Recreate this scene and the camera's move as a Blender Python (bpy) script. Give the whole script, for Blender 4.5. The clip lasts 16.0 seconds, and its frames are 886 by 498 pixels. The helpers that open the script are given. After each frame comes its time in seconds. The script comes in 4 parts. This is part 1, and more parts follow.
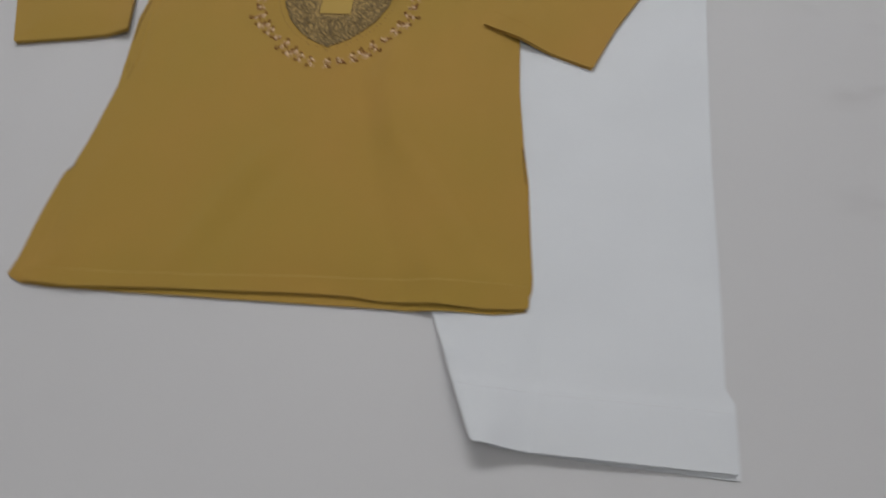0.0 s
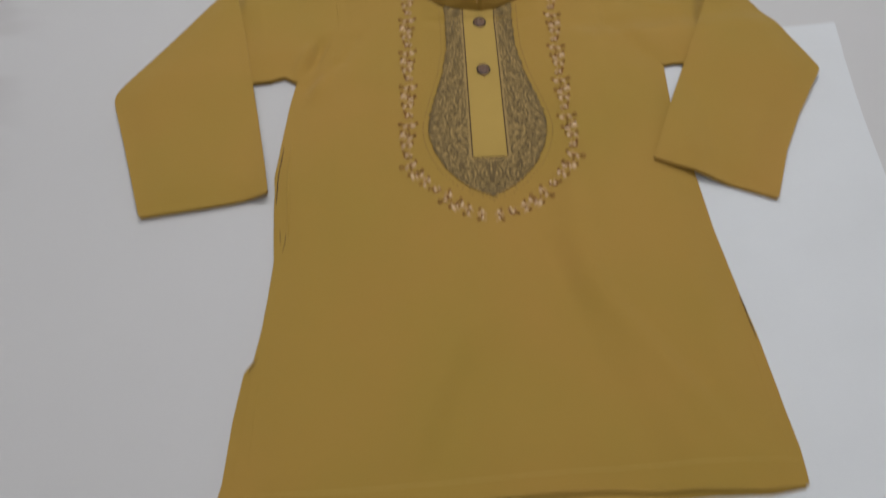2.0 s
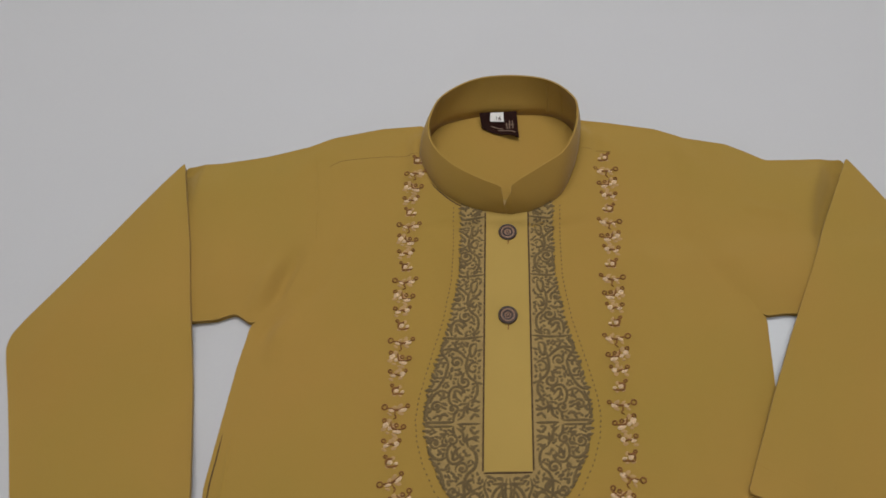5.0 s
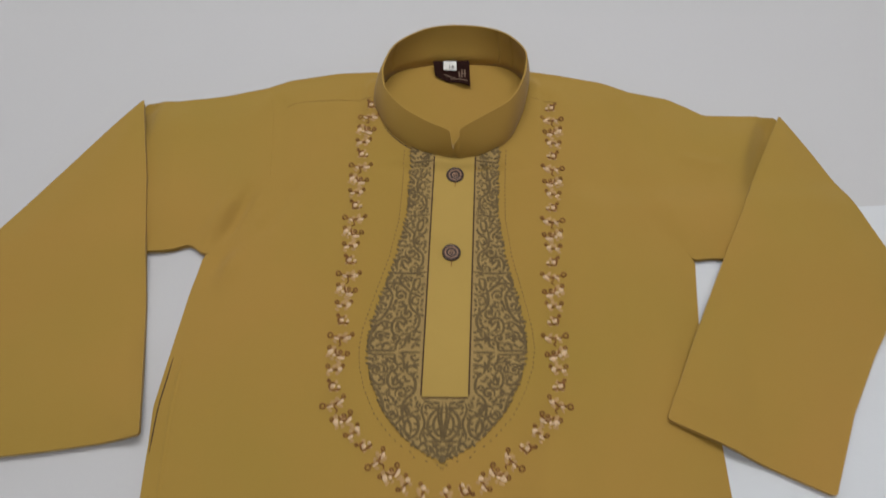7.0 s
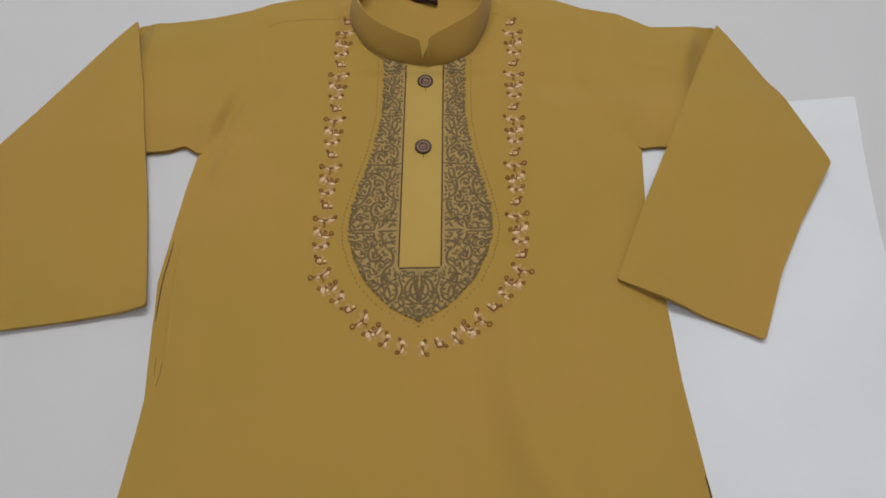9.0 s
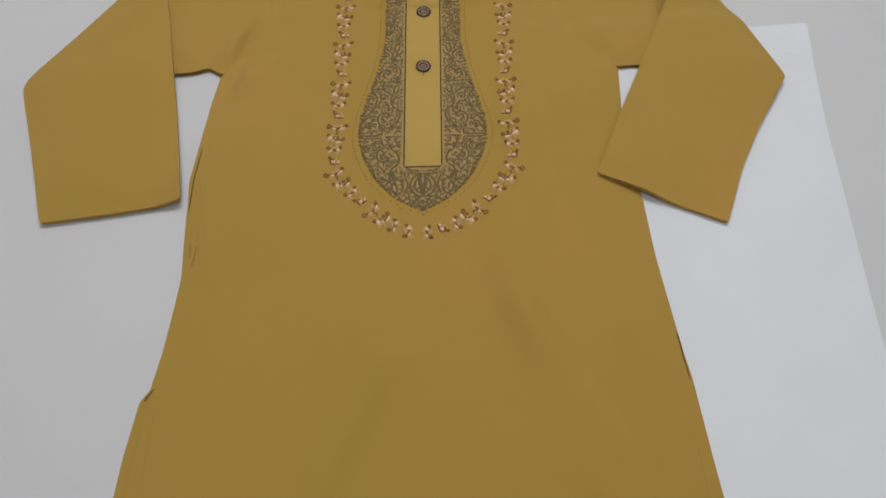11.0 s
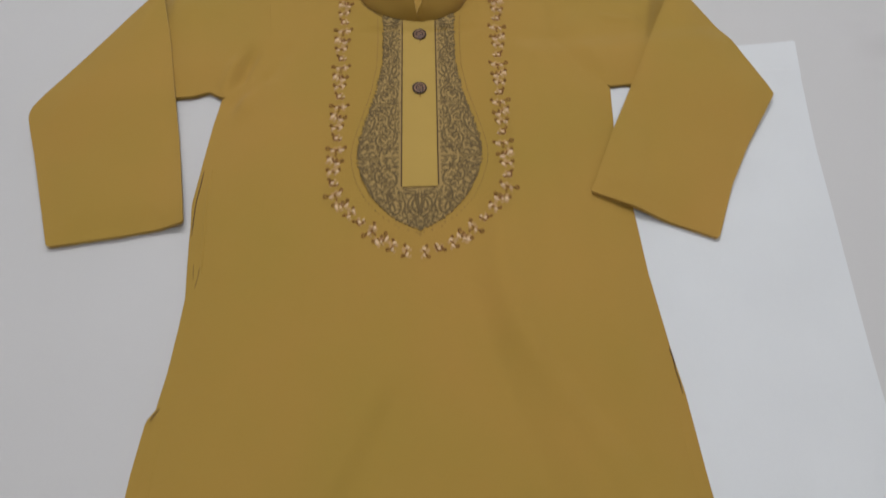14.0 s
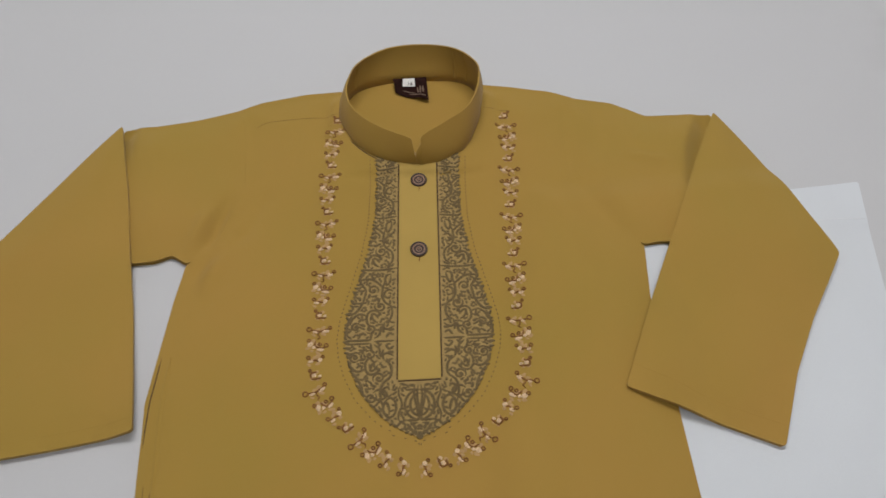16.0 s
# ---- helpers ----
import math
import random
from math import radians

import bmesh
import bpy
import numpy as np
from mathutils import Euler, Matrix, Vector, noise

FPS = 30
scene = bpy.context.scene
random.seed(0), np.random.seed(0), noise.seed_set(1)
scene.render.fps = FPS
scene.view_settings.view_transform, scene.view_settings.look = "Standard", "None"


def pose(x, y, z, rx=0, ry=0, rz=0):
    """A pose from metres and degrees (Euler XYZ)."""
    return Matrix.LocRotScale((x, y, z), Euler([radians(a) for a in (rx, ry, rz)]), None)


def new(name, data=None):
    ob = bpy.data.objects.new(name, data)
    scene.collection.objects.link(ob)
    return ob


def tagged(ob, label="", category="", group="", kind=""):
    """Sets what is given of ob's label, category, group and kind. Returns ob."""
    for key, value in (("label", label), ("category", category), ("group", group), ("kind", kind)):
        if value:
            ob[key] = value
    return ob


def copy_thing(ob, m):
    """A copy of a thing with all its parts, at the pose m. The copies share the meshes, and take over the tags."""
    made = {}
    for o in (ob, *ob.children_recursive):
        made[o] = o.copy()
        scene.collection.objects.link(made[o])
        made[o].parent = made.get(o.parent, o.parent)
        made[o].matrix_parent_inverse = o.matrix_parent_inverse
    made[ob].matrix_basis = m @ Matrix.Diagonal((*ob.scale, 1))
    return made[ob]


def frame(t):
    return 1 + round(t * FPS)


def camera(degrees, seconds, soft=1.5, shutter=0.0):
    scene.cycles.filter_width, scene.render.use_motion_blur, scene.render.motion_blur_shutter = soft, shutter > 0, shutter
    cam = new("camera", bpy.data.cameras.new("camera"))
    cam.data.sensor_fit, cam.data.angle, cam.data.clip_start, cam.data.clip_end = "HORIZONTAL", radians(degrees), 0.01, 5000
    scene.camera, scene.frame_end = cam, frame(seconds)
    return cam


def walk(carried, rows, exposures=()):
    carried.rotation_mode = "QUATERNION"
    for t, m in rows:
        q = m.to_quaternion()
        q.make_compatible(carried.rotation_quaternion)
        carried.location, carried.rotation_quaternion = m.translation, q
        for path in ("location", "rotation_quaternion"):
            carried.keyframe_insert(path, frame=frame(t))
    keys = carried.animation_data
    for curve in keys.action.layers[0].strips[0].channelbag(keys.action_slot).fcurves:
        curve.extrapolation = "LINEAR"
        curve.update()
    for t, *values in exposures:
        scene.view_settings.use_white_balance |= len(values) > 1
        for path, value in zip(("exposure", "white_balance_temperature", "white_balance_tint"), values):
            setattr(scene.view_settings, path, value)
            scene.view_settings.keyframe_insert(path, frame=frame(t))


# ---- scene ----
cam = camera(54.19, 16.0, soft=1.6, shutter=0.7)
ROWS = [
    (0, 0.1582, -0.5973, 1.2956, 33.11, 2.01, 3.93),
    (0.5, 0.0698, -0.5674, 1.2984, 33.60, 1.71, 0.55),
    (1, -0.0308, -0.5365, 1.2936, 32.56, 0.48, -1.87),
    (1.5, -0.0780, -0.5204, 1.3007, 33.91, -0.34, -3.70),
    (2, -0.0769, -0.4767, 1.3146, 34.80, -0.15, -4.23),
    (2.5, -0.0634, -0.3844, 1.3254, 35.57, 2.95, -2.51),
    (3, -0.0434, -0.3019, 1.3089, 34.14, 4.24, 0.61),
    (3.5, -0.0255, -0.2215, 1.2954, 33.15, 4.36, 0.23),
    (4, -0.0200, -0.1860, 1.2745, 32.46, 3.86, -0.74),
    (4.2, -0.0239, -0.1802, 1.2706, 32.63, 3.58, -0.69),
    (6.3, -0.0019, -0.1533, 1.2510, 31.31, 0.61, -0.06),
    (6.5, -0.0017, -0.1604, 1.2607, 30.94, 0.34, -0.18),
    (7, -0.0016, -0.1959, 1.2696, 30.67, -0.13, 0.19),
    (7.5, -0.0042, -0.2269, 1.2751, 31.11, -0.58, 0.11),
    (8, -0.0012, -0.2498, 1.2823, 30.40, -0.43, 0.12),
    (8.5, 0.0010, -0.2740, 1.2850, 30.59, -0.45, -1.00),
    (9, 0.0019, -0.2945, 1.2861, 30.37, -0.60, -1.71),
    (9.2, 0.0014, -0.2990, 1.2876, 30.13, -0.63, -1.76),
    (11.5, -0.0172, -0.4358, 1.3094, 31.22, -1.11, -3.29),
    (12, -0.0075, -0.4570, 1.3081, 30.69, -0.63, -3.57),
    (12.5, -0.0148, -0.4725, 1.3074, 30.41, -0.73, -3.73),
    (13, -0.0158, -0.4717, 1.3085, 30.28, -0.89, -3.64),
    (13.5, -0.0140, -0.4542, 1.3091, 29.40, -0.86, -3.51),
    (14, -0.0134, -0.4074, 1.3246, 31.64, -0.80, -3.37),
    (14.5, -0.0049, -0.3522, 1.3136, 31.68, -0.68, -3.44),
    (15, -0.0007, -0.2884, 1.3071, 32.04, -0.20, -4.26),
    (15.5, -0.0079, -0.2618, 1.3004, 33.93, -0.15, -3.20),
    (16, -0.0004, -0.2519, 1.2847, 34.10, -0.07, -3.50),
]
EXPOSURES = ((0.0, -0.36), (1.5, -0.27), (2.0, -0.19), (3.0, -0.17), (3.5, -0.17), (6.3, -0.14), (7.0, -0.07), (9.0, -0.03), (11.5, -0.04), (12.5, -0.09), (13.0, -0.09), (14.5, -0.06), (16.0, -0.09))
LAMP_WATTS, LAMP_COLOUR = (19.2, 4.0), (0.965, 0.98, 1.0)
KURTA_COLOUR, KURTA_PATCH = (0.349, 0.2245, 0.0380), (0.384, 0.2225, 0.0445)
WHITE_COLOUR = (0.66, 0.68, 0.71)
TABLE_COLOUR = (0.557, 0.553, 0.563)
walk(cam, [(t, pose(*row)) for t, *row in ROWS], EXPOSURES)

# ---- world and light: a white room lit by a ceiling panel and an added fill panel ----
world = bpy.data.worlds.new("room_air")
scene.world = world
world.use_nodes = True
world.node_tree.nodes["Background"].inputs[0].default_value = (0.75, 0.8, 0.9, 1)
world.node_tree.nodes["Background"].inputs[1].default_value = 0.15
TOP = 0.75  # height of the table's surface


def area_lamp(name, m, sx, sy, watts, colour):
    data = bpy.data.lights.new(name, "AREA")
    data.shape, data.size, data.size_y, data.energy, data.color = "RECTANGLE", sx, sy, watts, colour
    ob = new(name, data)
    ob.matrix_world = m
    return ob


LAMPS = ((0.06, 0.70), (0.0, -0.90))  # a ceiling panel beyond the table; an added unseen fill on its near side
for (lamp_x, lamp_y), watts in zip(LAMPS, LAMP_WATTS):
    area_lamp("ceiling_and_fill_light", pose(lamp_x, lamp_y, 2.62), 1.3, 0.6, watts, LAMP_COLOUR)


# ---- materials ----
def material(name, colour, rough=0.8, sheen=0.0, vary=0.06, scale=18.0, bump=0.15, fine=1400.0, spec=0.3, metal=0.0, second=None):
    m = bpy.data.materials.new(name)
    m.use_nodes = True
    nt = m.node_tree
    p = nt.nodes["Principled BSDF"]
    p.inputs["Roughness"].default_value = rough
    p.inputs["Specular IOR Level"].default_value = spec
    p.inputs["Metallic"].default_value = metal
    p.inputs["Sheen Weight"].default_value = sheen
    p.inputs["Sheen Roughness"].default_value = 0.5
    tc = nt.nodes.new("ShaderNodeTexCoord")
    big = nt.nodes.new("ShaderNodeTexNoise")
    big.inputs["Scale"].default_value, big.inputs["Detail"].default_value = scale, 4
    small = nt.nodes.new("ShaderNodeTexNoise")
    small.inputs["Scale"].default_value, small.inputs["Detail"].default_value = fine, 3
    nt.links.new(tc.outputs["Object"], big.inputs["Vector"])
    nt.links.new(tc.outputs["Object"], small.inputs["Vector"])
    ramp = nt.nodes.new("ShaderNodeValToRGB")
    c = np.array(colour)
    d = np.array(second) if second else c * (1 + vary)
    ramp.color_ramp.elements[0].position, ramp.color_ramp.elements[1].position = 0.3, 0.7
    ramp.color_ramp.elements[0].color = (*(c * (1 - vary)), 1)
    ramp.color_ramp.elements[1].color = (*d, 1)
    nt.links.new(big.outputs["Fac"], ramp.inputs["Fac"])
    mix = nt.nodes.new("ShaderNodeMix")
    mix.data_type, mix.blend_type = "RGBA", "MULTIPLY"
    mix.inputs["Factor"].default_value = 1.0
    grain = nt.nodes.new("ShaderNodeMapRange")
    grain.inputs["To Min"].default_value, grain.inputs["To Max"].default_value = 1 - 1.6 * vary, 1 + 1.6 * vary
    nt.links.new(small.outputs["Fac"], grain.inputs["Value"])
    nt.links.new(ramp.outputs["Color"], mix.inputs["A"])
    nt.links.new(grain.outputs["Result"], mix.inputs["B"])
    nt.links.new(mix.outputs["Result"], p.inputs["Base Color"])
    b = nt.nodes.new("ShaderNodeBump")
    b.inputs["Strength"].default_value, b.inputs["Distance"].default_value = bump, 0.0004
    nt.links.new(small.outputs["Fac"], b.inputs["Height"])
    nt.links.new(b.outputs["Normal"], p.inputs["Normal"])
    return m


def weave(m, pitch, strength):
    """Adds a plain weave's crossing threads to a cloth's relief."""
    nt = m.node_tree
    tc = nt.nodes.new("ShaderNodeTexCoord")
    waves = []
    for axis in ("X", "Y"):
        w = nt.nodes.new("ShaderNodeTexWave")
        w.bands_direction = axis
        w.inputs["Scale"].default_value, w.inputs["Distortion"].default_value = 0.31 / pitch, 0.6
        nt.links.new(tc.outputs["Object"], w.inputs["Vector"])
        waves.append(w)
    top = nt.nodes.new("ShaderNodeMath")
    top.operation = "MAXIMUM"
    for n, w in enumerate(waves):
        nt.links.new(w.outputs["Fac"], top.inputs[n])
    b = nt.nodes.new("ShaderNodeBump")
    b.inputs["Strength"].default_value, b.inputs["Distance"].default_value = strength, 0.0002
    nt.links.new(top.outputs["Value"], b.inputs["Height"])
    p = nt.nodes["Principled BSDF"]
    old = p.inputs["Normal"].links[0].from_node
    nt.links.new(b.outputs["Normal"], old.inputs["Normal"])


COTTON = material("mustard_cotton", KURTA_COLOUR, 0.85, 0.12, 0.02, 6, 0.12, 1600, second=KURTA_PATCH)
weave(COTTON, 0.0007, 0.25)
PLACKET_COTTON = material("placket_cotton", (0.43, 0.285, 0.068), 0.8, 0.1, 0.03, 20, 0.1, 1600)
weave(PLACKET_COTTON, 0.0007, 0.2)
WHITE_COTTON = material("white_cotton", WHITE_COLOUR, 0.85, 0.1, 0.02, 12, 0.15, 1500)
weave(WHITE_COTTON, 0.0008, 0.2)
MOTIF_GROUND = material("motif_ground", (0.340, 0.228, 0.080), 0.8, 0.1, 0.10, 160, 0.3, 900)
MOTIF_THREAD = material("motif_thread", (0.142, 0.094, 0.033), 0.65, 0.08, 0.18, 220, 0.5, 2500)
BROWN_THREAD = material("brown_thread", (0.215, 0.088, 0.020), 0.65, 0.04, 0.2, 300, 0.4, 2500)
PEACH_THREAD = material("peach_thread", (0.43, 0.255, 0.098), 0.6, 0.2, 0.1, 300, 0.4, 2500)
CREAM_THREAD = material("cream_thread", (0.62, 0.43, 0.25), 0.5, 0.2, 0.25, 700, 0.4, 2500)
STITCH = material("seam_stitch", (0.43, 0.285, 0.065), 0.7, 0.1, 0.08, 300, 0.3, 2500)
# colours the real piping, and the shade lines of pocket and slits
CREASE = material("piping_and_shade_line", (0.06, 0.028, 0.01), 0.7, 0.1, 0.15, 300, 0.3, 2500)
WHITE_STITCH = material("white_stitch", (0.7, 0.71, 0.74), 0.7, 0.1, 0.05, 300, 0.3, 2500)
DOT_THREAD = material("dot_thread", (0.16, 0.10, 0.03), 0.7, 0.1, 0.15, 300, 0.3, 2500)
BUTTON_DARK = material("dark_wood_button", (0.035, 0.014, 0.008), 0.38, 0, 0.25, 500, 0.3, 1500, 0.5)
# paler tan of the button's rings and sewing thread
BUTTON_LIGHT = material("tan_button_trim", (0.30, 0.17, 0.10), 0.42, 0, 0.25, 500, 0.3, 1500, 0.5)
LABEL_BROWN = material("woven_label", (0.022, 0.008, 0.006), 0.7, 0.0, 0.2, 300, 0.4, 2200, 0.05)
LABEL_PRINT = material("label_print", (0.20, 0.13, 0.09), 0.7, 0.0, 0.1, 300, 0.3, 2200)
TAG_WHITE = material("tag_white", (0.78, 0.76, 0.72), 0.6, 0.1, 0.05, 300, 0.2, 2200)
WALL_PAINT = material("wall_paint", (0.78, 0.78, 0.78), 0.9, 0, 0.03, 3, 0.1, 300)
FLOOR_TILE = material("floor_tile", (0.42, 0.38, 0.33), 0.5, 0, 0.08, 5, 0.1, 300)
LEG_WOOD = material("leg_wood", (0.22, 0.13, 0.07), 0.5, 0, 0.15, 30, 0.2, 400)
LAMP_GLOW = bpy.data.materials.new("lamp_glow")
LAMP_GLOW.use_nodes = True
LAMP_GLOW.node_tree.nodes["Principled BSDF"].inputs["Emission Color"].default_value = (1, 0.97, 0.93, 1)
LAMP_GLOW.node_tree.nodes["Principled BSDF"].inputs["Emission Strength"].default_value = 2.0

# The table's white laminate, with faint grey rubbed smears towards its two ends.
TABLE_WHITE = material("white_laminate", TABLE_COLOUR, 0.55, 0, 0.012, 4, 0.05, 700, 0.25)
nt = TABLE_WHITE.node_tree
p = nt.nodes["Principled BSDF"]
tc = nt.nodes.new("ShaderNodeTexCoord")
sep = nt.nodes.new("ShaderNodeSeparateXYZ")
nt.links.new(tc.outputs["Object"], sep.inputs[0])
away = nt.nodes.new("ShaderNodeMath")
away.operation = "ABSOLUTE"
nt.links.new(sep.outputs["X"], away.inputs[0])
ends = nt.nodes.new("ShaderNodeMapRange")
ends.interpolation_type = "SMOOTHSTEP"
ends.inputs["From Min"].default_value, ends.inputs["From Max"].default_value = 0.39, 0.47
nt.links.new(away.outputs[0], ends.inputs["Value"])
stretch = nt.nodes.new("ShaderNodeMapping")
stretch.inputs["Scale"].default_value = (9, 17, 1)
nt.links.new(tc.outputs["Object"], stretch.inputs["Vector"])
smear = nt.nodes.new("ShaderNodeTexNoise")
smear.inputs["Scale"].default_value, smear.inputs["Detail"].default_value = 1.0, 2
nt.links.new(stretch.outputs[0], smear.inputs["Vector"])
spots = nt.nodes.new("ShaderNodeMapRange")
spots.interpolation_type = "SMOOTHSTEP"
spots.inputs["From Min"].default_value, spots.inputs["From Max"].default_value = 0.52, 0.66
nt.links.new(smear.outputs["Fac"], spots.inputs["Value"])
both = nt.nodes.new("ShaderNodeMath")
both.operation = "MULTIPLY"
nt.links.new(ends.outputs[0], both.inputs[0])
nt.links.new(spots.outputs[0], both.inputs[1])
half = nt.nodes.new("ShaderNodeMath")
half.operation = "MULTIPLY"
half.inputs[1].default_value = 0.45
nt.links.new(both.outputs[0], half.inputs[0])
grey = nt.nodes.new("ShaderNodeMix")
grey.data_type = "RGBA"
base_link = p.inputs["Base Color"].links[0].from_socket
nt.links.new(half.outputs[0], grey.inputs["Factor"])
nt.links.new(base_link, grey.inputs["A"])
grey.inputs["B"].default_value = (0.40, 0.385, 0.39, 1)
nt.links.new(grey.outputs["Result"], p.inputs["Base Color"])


# ---- helpers of this scene ----
def part(name, bm, mat, parent=None, label="", smooth=True):
    me = bpy.data.meshes.new(name)
    bm.to_mesh(me)
    bm.free()
    me.materials.append(mat)
    if smooth:
        me.polygons.foreach_set("use_smooth", [True] * len(me.polygons))
    ob = new(name, me)
    ob.parent = parent
    if label:
        tagged(ob, label)
    return ob


def box(bm, x0, y0, z0, x1, y1, z1, bevel=0.0):
    made = bmesh.ops.create_cube(bm, size=1.0, matrix=Matrix.LocRotScale(((x0 + x1) / 2, (y0 + y1) / 2, (z0 + z1) / 2), None, (x1 - x0, y1 - y0, z1 - z0)))
    if bevel:
        edges = list({e for v in made["verts"] for e in v.link_edges})
        bmesh.ops.bevel(bm, geom=edges, offset=bevel, segments=3, affect="EDGES", profile=0.5)
    return bm


def resample(pts, step, closed=True):
    pts = np.array(pts, float)
    if closed:
        pts = np.vstack([pts, pts[:1]])
    out = []
    for a, b in zip(pts[:-1], pts[1:]):
        n = max(1, int(round(np.linalg.norm(b - a) / step)))
        out += [a + (b - a) * k / n for k in range(n)]
    if not closed:
        out.append(pts[-1])
    return np.array(out)


def chaikin(pts, times=1, closed=True):
    pts = np.array(pts, float)
    for _ in range(times):
        nxt = np.roll(pts, -1, 0) if closed else pts[1:]
        cur = pts if closed else pts[:-1]
        new_pts = np.empty((2 * len(cur), pts.shape[1]))
        new_pts[0::2], new_pts[1::2] = 0.75 * cur + 0.25 * nxt, 0.25 * cur + 0.75 * nxt
        pts = new_pts if closed else np.vstack([pts[:1], new_pts, pts[-1:]])
    return pts


def spline(pts, n, closed=False):
    """n points along a Catmull-Rom curve through pts."""
    pts = np.array(pts, float)
    ext = np.vstack([pts[-1:], pts, pts[:2]]) if closed else np.vstack([2 * pts[0] - pts[1], pts, 2 * pts[-1] - pts[-2]])
    spans = len(pts) if closed else len(pts) - 1
    out = []
    for s in np.linspace(0, spans, n, endpoint=not closed):
        k = min(int(s), spans - 1)
        t = s - k
        a, b, c, d = ext[k : k + 4]
        out.append(0.5 * (2 * b + (c - a) * t + (2 * a - 5 * b + 4 * c - d) * t * t + (3 * b - a - 3 * c + d) * t**3))
    return np.array(out)


def inside(poly, pts):
    x, y = pts[:, 0], pts[:, 1]
    res = np.zeros(len(pts), bool)
    for (x0, y0), (x1, y1) in zip(poly, np.roll(poly, -1, 0)):
        if y0 != y1:
            res ^= ((y0 > y) != (y1 > y)) & (x < (x1 - x0) * (y - y0) / (y1 - y0) + x0)
    return res


def edge_distance(poly, pts, closed=True):
    best = np.full(len(pts), 9.0)
    ends = np.roll(poly, -1, 0) if closed else poly[1:]
    for a, b in zip(poly if closed else poly[:-1], ends):
        ab = b - a
        t = np.clip(((pts - a) @ ab) / max(ab @ ab, 1e-12), 0, 1)
        best = np.minimum(best, np.linalg.norm(pts - a - t[:, None] * ab, axis=1))
    return best


def depth_in(poly, pts):
    """Distance to the outline, positive inside."""
    return np.where(inside(poly, pts), 1, -1) * edge_distance(poly, pts)


def smoothstep(a, b, x):
    t = np.clip((x - a) / (b - a), 0, 1)
    return t * t * (3 - 2 * t)


def bulge(d, w):
    """A rounded edge: 0 at the outline, 1 from w inwards."""
    t = 1 - np.clip(d / w, 0, 1)
    return np.sqrt(np.maximum(1 - t * t, 0))


def crease(pts, a, b, width, amp):
    """A soft straight fold between two places."""
    a, b = np.array(a), np.array(b)
    ab = b - a
    t = (pts - a) @ ab / (ab @ ab)
    off = (pts - a) @ np.array([-ab[1], ab[0]]) / np.linalg.norm(ab)
    ends = smoothstep(-0.15, 0.25, t) * (1 - smoothstep(0.75, 1.15, t))
    return amp * np.exp(-((off / width) ** 2)) * ends


def facet(pts, a, b, width, depth, hold):
    """A bent strip that drops to the fold a-b from the side nearer the middle, narrowing towards b."""
    a, b = np.array(a), np.array(b)
    ab = b - a
    t = np.clip((pts - a) @ ab / (ab @ ab), 0, 1)
    off = (pts - a) @ np.array([-ab[1], ab[0]]) / np.linalg.norm(ab) * (1 if a[0] < 0 else -1)
    wide = width * (1 - smoothstep(hold, 1, t)) + 1e-5
    return -depth * smoothstep(0.0, 0.16, t) * wide / width * np.clip(1 - off / wide, 0, 1)


def ripple(pts, size, amp, seed):
    return amp * np.array([noise.noise((x / size, y / size, seed)) for x, y in pts])


from mathutils import geometry


